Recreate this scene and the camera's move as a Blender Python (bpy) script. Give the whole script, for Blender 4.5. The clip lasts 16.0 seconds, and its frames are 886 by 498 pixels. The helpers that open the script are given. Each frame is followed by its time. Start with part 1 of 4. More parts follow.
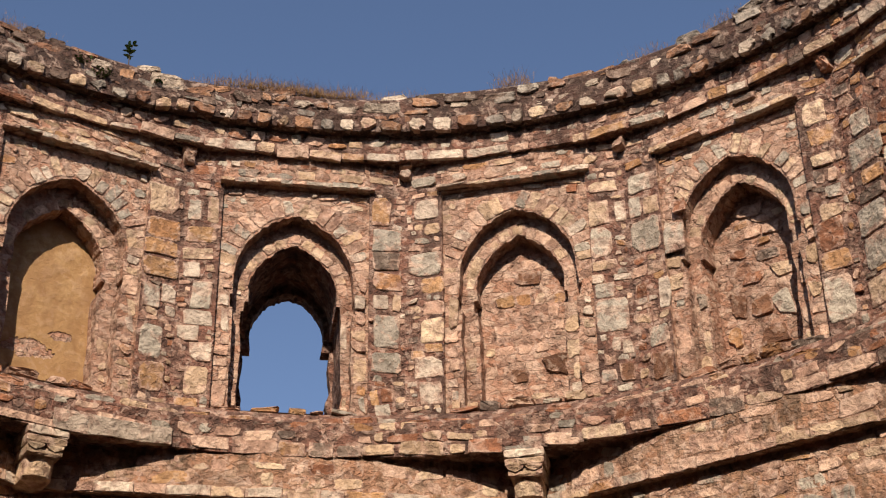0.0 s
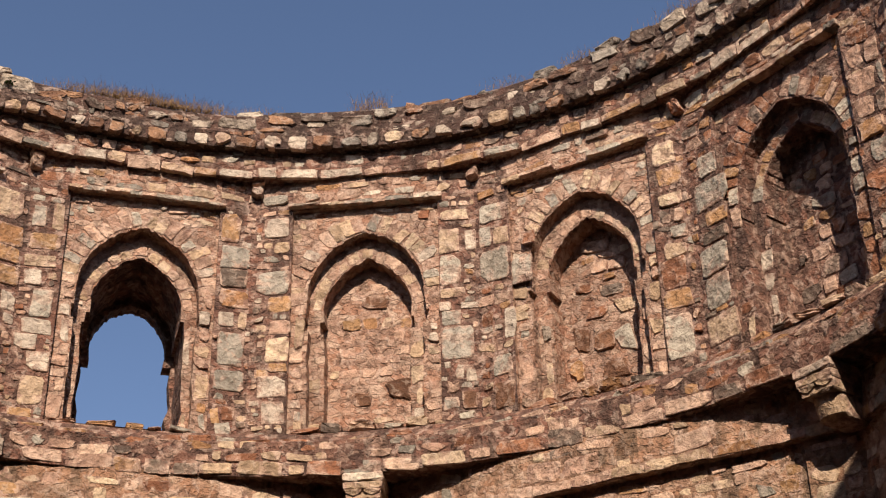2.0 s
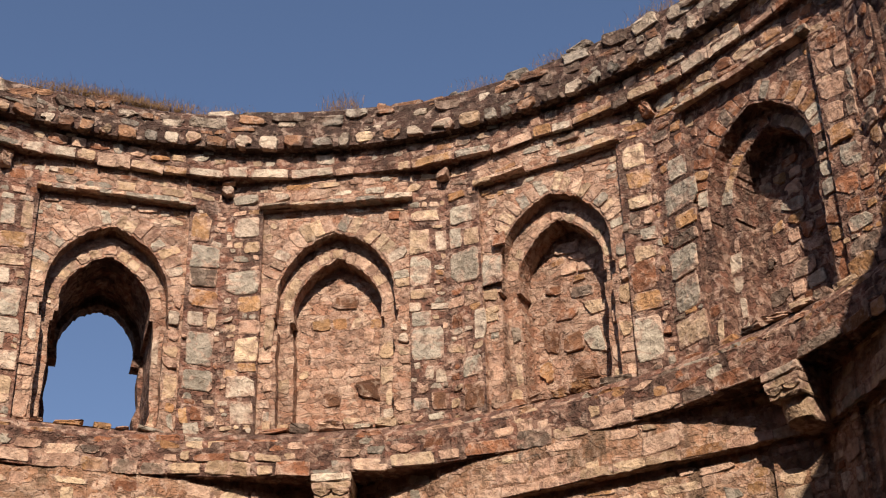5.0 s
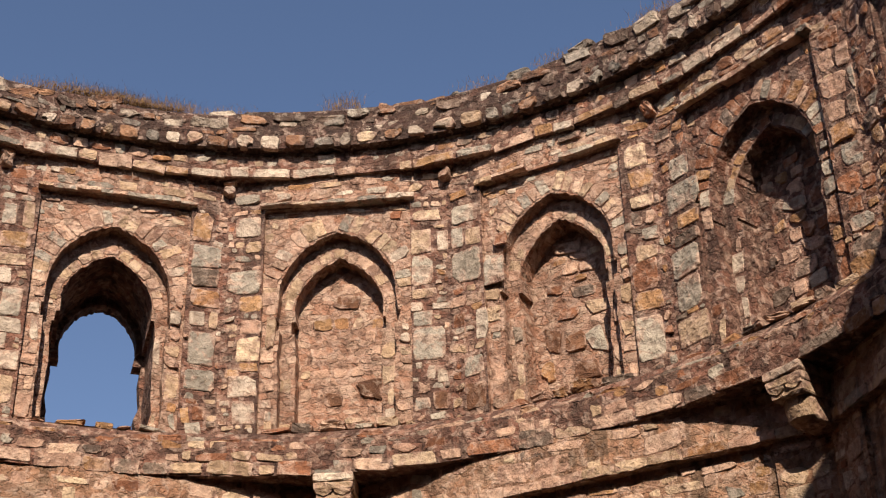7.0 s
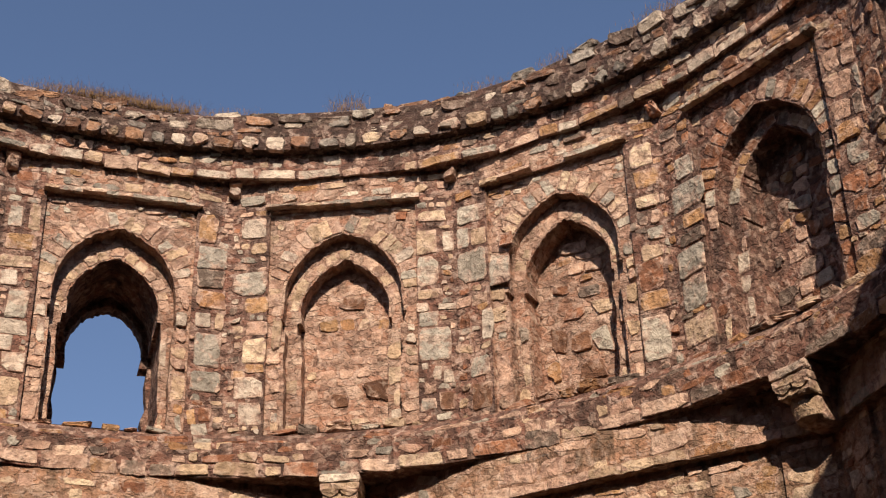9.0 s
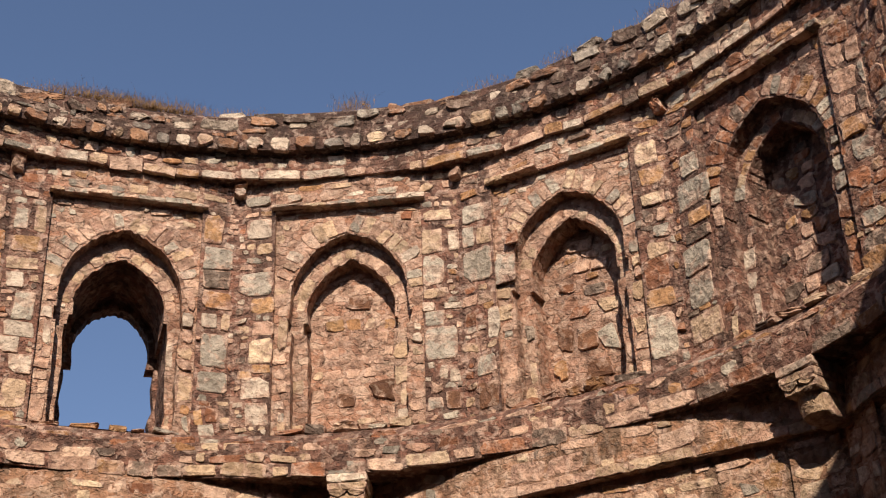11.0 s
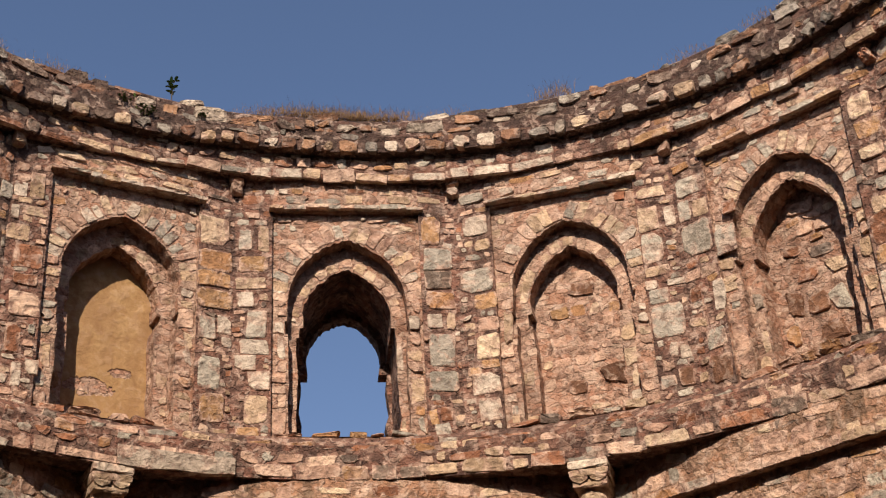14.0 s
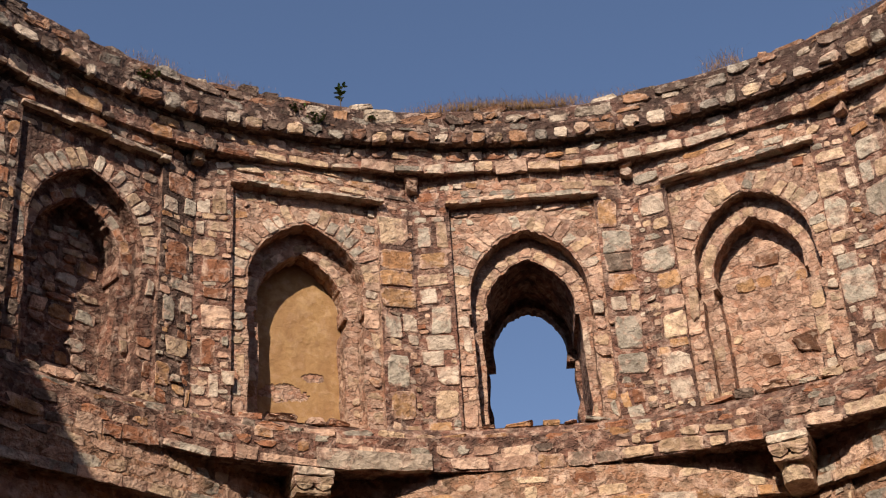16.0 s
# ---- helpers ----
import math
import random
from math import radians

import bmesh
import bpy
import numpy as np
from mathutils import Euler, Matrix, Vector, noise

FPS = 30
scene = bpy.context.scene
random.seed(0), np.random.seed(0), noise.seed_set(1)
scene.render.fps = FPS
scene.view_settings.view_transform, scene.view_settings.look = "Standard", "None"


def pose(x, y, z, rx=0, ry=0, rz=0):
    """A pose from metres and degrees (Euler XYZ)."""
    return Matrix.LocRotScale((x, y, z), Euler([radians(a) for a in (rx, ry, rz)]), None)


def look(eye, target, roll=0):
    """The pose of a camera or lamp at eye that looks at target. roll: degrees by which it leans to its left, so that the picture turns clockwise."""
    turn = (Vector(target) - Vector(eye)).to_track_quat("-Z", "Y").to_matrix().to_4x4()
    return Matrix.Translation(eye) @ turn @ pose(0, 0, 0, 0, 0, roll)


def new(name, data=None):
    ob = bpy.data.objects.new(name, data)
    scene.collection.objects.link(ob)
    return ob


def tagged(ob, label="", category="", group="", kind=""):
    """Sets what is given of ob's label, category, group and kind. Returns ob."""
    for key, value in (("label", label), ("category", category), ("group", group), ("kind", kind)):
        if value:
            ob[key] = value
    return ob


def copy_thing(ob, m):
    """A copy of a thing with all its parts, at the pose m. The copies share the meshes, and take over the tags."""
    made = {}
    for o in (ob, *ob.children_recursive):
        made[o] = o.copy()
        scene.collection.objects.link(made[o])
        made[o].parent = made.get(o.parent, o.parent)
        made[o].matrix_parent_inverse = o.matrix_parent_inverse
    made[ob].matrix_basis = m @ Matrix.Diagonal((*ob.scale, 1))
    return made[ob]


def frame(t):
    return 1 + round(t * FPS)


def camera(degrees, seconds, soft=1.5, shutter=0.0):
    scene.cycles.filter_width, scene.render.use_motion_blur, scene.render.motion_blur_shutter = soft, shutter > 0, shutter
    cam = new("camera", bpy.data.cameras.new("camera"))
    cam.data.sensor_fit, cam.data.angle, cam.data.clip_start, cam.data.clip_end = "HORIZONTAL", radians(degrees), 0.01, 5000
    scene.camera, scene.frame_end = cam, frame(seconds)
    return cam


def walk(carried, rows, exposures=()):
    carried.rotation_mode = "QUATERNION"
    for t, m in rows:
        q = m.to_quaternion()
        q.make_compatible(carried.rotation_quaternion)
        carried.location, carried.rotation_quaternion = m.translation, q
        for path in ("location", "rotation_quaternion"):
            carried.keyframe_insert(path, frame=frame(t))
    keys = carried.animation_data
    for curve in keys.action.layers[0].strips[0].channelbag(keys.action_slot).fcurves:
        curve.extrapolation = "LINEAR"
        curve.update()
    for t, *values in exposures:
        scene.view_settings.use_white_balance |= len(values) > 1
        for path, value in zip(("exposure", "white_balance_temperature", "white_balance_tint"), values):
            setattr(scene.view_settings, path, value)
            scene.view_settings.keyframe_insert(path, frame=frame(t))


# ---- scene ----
# A roofless sixteen-sided drum over an octagon; the camera stands in a recess and pans.
# Angles ("bay" numbers, 22.5 degrees each) run clockwise from +y; metres from the drum's axis.
cam = camera(32.92, 16.0, soft=1.15)
EYE = (-3.080, -5.885, 1.60)
TURNS = [
    (0.0, 119.66, 0.85, -31.42),
    (0.5, 119.85, 1.04, -33.18),
    (1.0, 120.18, 0.98, -35.11),
    (1.5, 120.33, 1.11, -36.59),
    (2.0, 120.44, 1.19, -37.85),
    (2.5, 120.43, 1.38, -38.59),
    (3.0, 120.49, 1.41, -38.86),
    (3.5, 120.41, 1.38, -38.92),
    (4.0, 120.43, 1.41, -39.01),
    (6.5, 120.46, 1.39, -39.04),
    (7.0, 120.44, 1.41, -38.96),
    (7.5, 120.43, 1.42, -38.86),
    (8.0, 120.44, 1.46, -38.80),
    (8.5, 120.50, 1.47, -38.70),
    (9.0, 120.47, 1.50, -38.66),
    (11.3, 120.45, 1.82, -38.14),
    (11.5, 120.49, 1.73, -37.89),
    (12.0, 120.48, 2.02, -36.34),
    (12.5, 120.37, 2.35, -34.25),
    (13.0, 120.29, 2.45, -32.06),
    (13.5, 120.42, 2.59, -30.10),
    (14.0, 120.41, 2.83, -28.04),
    (14.5, 120.35, 3.09, -25.95),
    (15.0, 120.36, 3.25, -23.51),
    (15.5, 120.41, 3.25, -21.65),
    (16.0, 120.43, 3.40, -19.80),
]
walk(cam, [(t, pose(*EYE, rx, ry, rz)) for t, rx, ry, rz in TURNS])

# ---- light ----
SUN_AZ, SUN_EL = 217.0, 35.8
world = bpy.data.worlds.new("sky_world")
scene.world = world
world.use_nodes = True
wn = world.node_tree
sky = wn.nodes.new("ShaderNodeTexSky")
sky.sky_type = "NISHITA"
sky.sun_disc = False
sky.sun_elevation = radians(SUN_EL)
sky.sun_rotation = radians(SUN_AZ)
sky.air_density, sky.dust_density, sky.ozone_density = 1.0, 0.9, 2.6
wn.nodes["Background"].inputs[1].default_value = 0.066
tint = wn.nodes.new("ShaderNodeMix")
tint.data_type, tint.blend_type = "RGBA", "MULTIPLY"
tint.inputs[0].default_value, tint.inputs[7].default_value = 1.0, (1.06, 1.0, 1.04, 1)
wn.links.new(sky.outputs[0], tint.inputs[6])
wn.links.new(tint.outputs[2], wn.nodes["Background"].inputs[0])
sun_data = bpy.data.lights.new("sun", "SUN")
sun_data.energy, sun_data.angle, sun_data.color = 4.2, radians(0.5), (1.0, 0.88, 0.755)
sun = new("sun", sun_data)
sa, se = radians(SUN_AZ), radians(SUN_EL)
sun.matrix_world = look((60 * math.sin(sa) * math.cos(se), 60 * math.cos(sa) * math.cos(se), 60 * math.sin(se)), (0, 0, 0))
scene.view_settings.exposure = 0.785

# ---- materials ----
def base_mat(name, rough=0.9):
    m = bpy.data.materials.new(name)
    m.use_nodes = True
    nt = m.node_tree
    b = nt.nodes["Principled BSDF"]
    b.inputs["Roughness"].default_value = rough
    b.inputs["Specular IOR Level"].default_value = 0.2
    return m, nt, b


def coords(nt):
    """Places in the world, so that grain runs on over neighbouring pieces without repeating."""
    return nt.nodes.new("ShaderNodeNewGeometry").outputs["Position"]


def noise_at(nt, vec, scale, detail=5, rough=0.6, dist=0.0):
    n = nt.nodes.new("ShaderNodeTexNoise")
    n.inputs["Scale"].default_value, n.inputs["Detail"].default_value = scale, detail
    n.inputs["Roughness"].default_value, n.inputs["Distortion"].default_value = rough, dist
    nt.links.new(vec, n.inputs["Vector"])
    return n.outputs["Fac"]


def ramp(nt, fac, stops):
    r = nt.nodes.new("ShaderNodeValToRGB")
    while len(r.color_ramp.elements) < len(stops):
        r.color_ramp.elements.new(0.5)
    for e, (p, c) in zip(r.color_ramp.elements, stops):
        e.position, e.color = p, (*c, 1)
    nt.links.new(fac, r.inputs[0])
    return r.outputs[0]


def mix(nt, fac, a, b, mode="MIX"):
    m = nt.nodes.new("ShaderNodeMix")
    m.data_type, m.blend_type = "RGBA", mode
    for sock, v in ((m.inputs[0], fac), (m.inputs[6], a), (m.inputs[7], b)):
        if isinstance(v, (int, float)):
            sock.default_value = v
        elif isinstance(v, tuple):
            sock.default_value = (*v, 1)
        else:
            nt.links.new(v, sock)
    return m.outputs[2]


def bump(nt, bsdf, height, dist, strength=1.0, below=None):
    n = nt.nodes.new("ShaderNodeBump")
    n.inputs["Distance"].default_value, n.inputs["Strength"].default_value = dist, strength
    nt.links.new(height, n.inputs["Height"])
    if below:
        nt.links.new(below, n.inputs["Normal"])
    nt.links.new(n.outputs[0], bsdf.inputs["Normal"])
    return n.outputs[0]


def cells(nt, vec, scale, stretch, feature):
    """Small chips of stone: random cells, flattened."""
    mp = nt.nodes.new("ShaderNodeMapping")
    mp.inputs["Scale"].default_value = (1, 1, stretch)
    nt.links.new(vec, mp.inputs["Vector"])
    warp = nt.nodes.new("ShaderNodeVectorMath")
    warp.operation = "MULTIPLY_ADD"
    wn2 = nt.nodes.new("ShaderNodeTexNoise")
    wn2.inputs["Scale"].default_value = 7
    nt.links.new(vec, wn2.inputs["Vector"])
    nt.links.new(wn2.outputs["Color"], warp.inputs[0])
    warp.inputs[1].default_value = (0.07, 0.07, 0.07)
    nt.links.new(mp.outputs[0], warp.inputs[2])
    v = nt.nodes.new("ShaderNodeTexVoronoi")
    v.feature = feature
    v.inputs["Scale"].default_value = scale
    nt.links.new(warp.outputs[0], v.inputs["Vector"])
    return v


def mortar_mat(name, lo, mid, hi, warm, stain=0.5, stain_col=(0.05, 0.03, 0.023), chips=0.55, relief=1.0, crack=0.35, flecks=0.4, streak=0.2):
    """Lime mortar full of stone chips: patches of several tones, crevices, pale flecks and dark stains."""
    m, nt, b = base_mat(name, 0.95)
    v = coords(nt)
    fine, mid_n, big = noise_at(nt, v, 60, 6, 0.75), noise_at(nt, v, 9, 6, 0.65, 0.2), noise_at(nt, v, 1.9, 5, 0.65, 0.4)
    patchy, rough = noise_at(nt, v, 4.3, 5, 0.6, 0.3), noise_at(nt, v, 13, 4, 0.55, 0.3)
    c = ramp(nt, mid_n, [(0.4, lo), (0.5, mid), (0.6, hi)])
    c = mix(nt, ramp(nt, patchy, [(0.5, (0, 0, 0)), (0.56, (0.75, 0.75, 0.75))]), c, warm)
    chip, edge = cells(nt, v, 11, 1.7, "F1"), cells(nt, v, 11, 1.7, "DISTANCE_TO_EDGE")
    sep = nt.nodes.new("ShaderNodeSeparateColor")
    nt.links.new(chip.outputs["Color"], sep.inputs[0])
    tone = ramp(nt, sep.outputs[0], [(0.0, lo), (0.3, mid), (0.55, hi), (0.75, warm), (1.0, mid)])
    some = ramp(nt, sep.outputs[1], [(0.4, (0, 0, 0)), (0.5, (chips, chips, chips))])
    c = mix(nt, some, c, tone)
    c = mix(nt, 0.04, c, ramp(nt, fine, [(0.4, (0.25, 0.22, 0.2)), (0.6, (0.85, 0.8, 0.78))]), "OVERLAY")
    gap = ramp(nt, edge.outputs["Distance"], [(0.0, (crack, crack, crack)), (0.05, (0, 0, 0))])
    holes = ramp(nt, noise_at(nt, v, 5, 5, 0.7), [(0.46, (0, 0, 0)), (0.54, (1, 1, 1))])
    c = mix(nt, mix(nt, 1.0, gap, holes, "MULTIPLY"), c, stain_col)
    c = mix(nt, ramp(nt, rough, [(0.54, (0, 0, 0)), (0.6, (flecks, flecks, flecks))]), c, (0.58, 0.42, 0.32))
    c = mix(nt, ramp(nt, rough, [(0.39, (flecks, flecks, flecks)), (0.44, (0, 0, 0))]), c, stain_col)
    mp = nt.nodes.new("ShaderNodeMapping")
    mp.inputs["Scale"].default_value = (1, 1, 0.2)
    nt.links.new(v, mp.inputs["Vector"])
    run = noise_at(nt, mp.outputs[0], 5.5, 4, 0.55, 0.2)
    c = mix(nt, ramp(nt, run, [(0.54, (0, 0, 0)), (0.62, (streak, streak, streak))]), c, stain_col)
    st = ramp(nt, big, [(0.5, (0, 0, 0)), (0.6, (stain, stain, stain))])
    c = mix(nt, st, c, stain_col)
    nt.links.new(c, b.inputs["Base Color"])
    n0 = bump(nt, b, ramp(nt, edge.outputs["Distance"], [(0.0, (0, 0, 0)), (0.12, (1, 1, 1))]), 0.014 * relief, 0.8 * chips + 0.1)
    n1 = bump(nt, b, mid_n, 0.065 * relief, 1.0, n0)
    n2 = bump(nt, b, rough, 0.045 * relief, 1.0, n1)
    bump(nt, b, fine, 0.003 * relief, 1.0, n2)
    return m


def stone_mat(name, a, bcol, c3, lime=0.35, lap_by=0.75, thin=(0.22, 0.12, 0.085), thick=(0.51, 0.34, 0.242)):
    """One kind of stone: the tone changes from block to block, with grain, pits and smears of lime mortar."""
    m, nt, b = base_mat(name, 0.88)
    v = coords(nt)
    info = nt.nodes.new("ShaderNodeObjectInfo")
    tone = ramp(nt, info.outputs["Random"], [(0.0, a), (0.5, bcol), (1.0, c3)])
    spread = nt.nodes.new("ShaderNodeTexWhiteNoise")
    spread.noise_dimensions = "1D"
    nt.links.new(info.outputs["Random"], spread.inputs["W"])
    tone = mix(nt, 0.85, tone, ramp(nt, spread.outputs["Value"], [(0.0, (0.55, 0.53, 0.51)), (0.4, (0.88, 0.86, 0.85)), (1.0, (1.12, 1.1, 1.06))]), "MULTIPLY")
    fine, mid_n, big = noise_at(nt, v, 70, 6, 0.75), noise_at(nt, v, 11, 6, 0.65, 0.25), noise_at(nt, v, 6, 5, 0.65, 0.6)
    rough = noise_at(nt, v, 13, 4, 0.55, 0.3)
    c = mix(nt, 0.34, tone, ramp(nt, mid_n, [(0.4, (0.24, 0.21, 0.19)), (0.6, (0.84, 0.81, 0.79))]), "OVERLAY")
    c = mix(nt, 0.03, c, ramp(nt, fine, [(0.4, (0.25, 0.22, 0.2)), (0.6, (0.82, 0.8, 0.78))]), "OVERLAY")
    sm = ramp(nt, big, [(0.525, (0, 0, 0)), (0.56, (lime, lime, lime))])
    smear = ramp(nt, mid_n, [(0.42, thin), (0.58, thick)])
    c = mix(nt, sm, c, smear)
    # mortar laps over the rim of the block unevenly
    gen = nt.nodes.new("ShaderNodeTexCoord").outputs["Generated"]
    sep = nt.nodes.new("ShaderNodeSeparateXYZ")
    nt.links.new(gen, sep.inputs[0])
    sides = []
    for axis in (0, 2):
        d = nt.nodes.new("ShaderNodeMath")
        d.operation = "SUBTRACT"
        nt.links.new(sep.outputs[axis], d.inputs[0])
        d.inputs[1].default_value = 0.5
        q = nt.nodes.new("ShaderNodeMath")
        q.operation = "ABSOLUTE"
        nt.links.new(d.outputs[0], q.inputs[0])
        sides.append(q.outputs[0])
    far = nt.nodes.new("ShaderNodeMath")
    far.operation = "MAXIMUM"
    nt.links.new(sides[0], far.inputs[0])
    nt.links.new(sides[1], far.inputs[1])
    lap = nt.nodes.new("ShaderNodeMath")
    lap.operation = "MULTIPLY_ADD"
    nt.links.new(big, lap.inputs[0])
    lap.inputs[1].default_value = 1.1
    nt.links.new(far.outputs[0], lap.inputs[2])
    c = mix(nt, ramp(nt, lap.outputs[0], [(0.96, (0, 0, 0)), (1.02, (lap_by, lap_by, lap_by))]), c, smear)
    c = mix(nt, ramp(nt, rough, [(0.54, (0, 0, 0)), (0.61, (0.2, 0.2, 0.2))]), c, (0.62, 0.48, 0.37))
    c = mix(nt, ramp(nt, rough, [(0.39, (0.3, 0.3, 0.3)), (0.44, (0, 0, 0))]), c, (0.1, 0.055, 0.04))
    nt.links.new(c, b.inputs["Base Color"])
    n1 = bump(nt, b, mid_n, 0.045, 1.0)
    n2 = bump(nt, b, rough, 0.034, 1.0, n1)
    bump(nt, b, fine, 0.002, 1.0, n2)
    return m


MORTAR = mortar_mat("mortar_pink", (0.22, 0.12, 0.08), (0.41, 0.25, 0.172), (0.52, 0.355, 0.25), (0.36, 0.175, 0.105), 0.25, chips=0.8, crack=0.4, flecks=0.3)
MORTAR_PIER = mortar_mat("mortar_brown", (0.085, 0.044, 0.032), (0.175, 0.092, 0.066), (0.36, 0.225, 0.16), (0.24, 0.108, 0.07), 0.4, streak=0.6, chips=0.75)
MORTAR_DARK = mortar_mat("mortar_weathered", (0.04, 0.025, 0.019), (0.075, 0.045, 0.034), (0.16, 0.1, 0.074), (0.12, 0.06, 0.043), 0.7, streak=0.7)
PLASTER = mortar_mat("plaster_ochre", (0.25, 0.138, 0.058), (0.3, 0.178, 0.078), (0.35, 0.215, 0.1), (0.29, 0.165, 0.072), 0.55, (0.21, 0.112, 0.052), 0.0, 0.22, 0.0, 0.1, 0.35)
MORTAR_BAND = mortar_mat("mortar_streaked", (0.2, 0.11, 0.07), (0.35, 0.2, 0.13), (0.46, 0.3, 0.2), (0.36, 0.18, 0.1), 0.35, (0.075, 0.05, 0.03), chips=0.6, streak=0.6)
EARTH = mortar_mat("earth", (0.05, 0.037, 0.025), (0.08, 0.058, 0.04), (0.11, 0.08, 0.055), (0.09, 0.062, 0.042), 0.3)
W_THIN, W_THICK = (0.05, 0.032, 0.024), (0.12, 0.08, 0.06)
STONE = {
    "grey": stone_mat("stone_grey", (0.26, 0.23, 0.185), (0.33, 0.29, 0.23), (0.4, 0.345, 0.27), 0.5),
    "buff": stone_mat("stone_buff", (0.36, 0.245, 0.15), (0.44, 0.31, 0.2), (0.5, 0.375, 0.25), 0.5),
    "orange": stone_mat("stone_orange", (0.3, 0.15, 0.068), (0.35, 0.19, 0.088), (0.4, 0.235, 0.115), 0.4),
    "rust": stone_mat("stone_rust", (0.2, 0.085, 0.044), (0.25, 0.105, 0.055), (0.3, 0.135, 0.072), 0.35),
    "pink": stone_mat("stone_pink", (0.36, 0.215, 0.15), (0.44, 0.28, 0.195), (0.51, 0.35, 0.25), 0.6),
    "dark": stone_mat("stone_dark", (0.1, 0.072, 0.056), (0.145, 0.105, 0.08), (0.19, 0.14, 0.105), 0.35),
    "pale": stone_mat("stone_pale", (0.42, 0.335, 0.255), (0.48, 0.39, 0.3), (0.54, 0.45, 0.35), 0.4),
    "brown": stone_mat("stone_brown", (0.13, 0.062, 0.034), (0.165, 0.08, 0.044), (0.2, 0.1, 0.056), 0.3),
    # blocks of the exposed top, blackened by weather
    "top_dark": stone_mat("stone_top_dark", (0.09, 0.062, 0.047), (0.13, 0.088, 0.066), (0.18, 0.125, 0.094), 0.5, 0.7, W_THIN, W_THICK),
    "top_grey": stone_mat("stone_top_grey", (0.2, 0.175, 0.145), (0.27, 0.235, 0.19), (0.34, 0.295, 0.24), 0.5, 0.7, W_THIN, W_THICK),
    "top_rust": stone_mat("stone_top_rust", (0.19, 0.095, 0.058), (0.25, 0.13, 0.075), (0.32, 0.18, 0.1), 0.5, 0.7, W_THIN, W_THICK),
    "top_pale": stone_mat("stone_top_pale", (0.36, 0.29, 0.22), (0.44, 0.36, 0.28), (0.5, 0.42, 0.33), 0.4, 0.6, W_THIN, W_THICK),
}
def leaf_mat(name, a, b2):
    m, nt, b = base_mat(name, 0.6)
    isl = nt.nodes.new("ShaderNodeNewGeometry").outputs["Random Per Island"]
    nt.links.new(ramp(nt, isl, [(0.0, a), (1.0, b2)]), b.inputs["Base Color"])
    return m
LEAF = leaf_mat("leaf_green", (0.045, 0.08, 0.02), (0.1, 0.14, 0.035))
STRAW = leaf_mat("dry_grass", (0.15, 0.075, 0.03), (0.26, 0.15, 0.06))
TWIG = leaf_mat("twig", (0.09, 0.06, 0.04), (0.14, 0.1, 0.06))

# ---- plan ----
AP, STEP = 5.0, 22.5
HALF = AP * math.tan(radians(STEP / 2))
SEEN = range(-2, 6)
THICK = 1.10
LEDGE_LO, LEDGE_HI, SILL = 6.215, 6.536, 6.63
OAP = 4.908
FRAME_W = 0.662
COR1, COR2, TOP = 9.14, 9.395, 9.805
rng = random.Random(11)


def frame_top(k):
    """Top of the sunk panel, which differs a little from side to side."""
    return 8.84 + {-1: 0.055, 2: -0.015, 3: -0.01}.get(k, 0.0)


def sway(k):
    """How far the string courses have sagged or risen at a bay number."""
    k = (k + 8) % 16 - 8
    return float(np.interp(k, (-2.2, -1.5, -0.9, -0.45, 0, 0.5, 1, 1.6, 2.3, 3.1, 3.7, 4.3, 5), (0, 0, -0.045, -0.045, 0, 0.035, 0.02, 0, -0.015, -0.015, 0.01, 0.03, 0)))


def bay_pose(k, r=AP, h=0.0):
    a = radians(STEP * k)
    return pose(r * math.sin(a), r * math.cos(a), h, 0, 0, -STEP * k)


def mesh_from(name, bm, mat, smooth=False):
    me = bpy.data.meshes.new(name)
    bm.normal_update()
    bm.to_mesh(me)
    bm.free()
    me.materials.append(mat)
    if smooth:
        me.polygons.foreach_set("use_smooth", [True] * len(me.polygons))
    return me


def part(name, bm, mat, parent, label="", smooth=False):
    ob = new(name, mesh_from(name, bm, mat, smooth))
    ob.parent = parent
    if label:
        tagged(ob, label)
    return ob


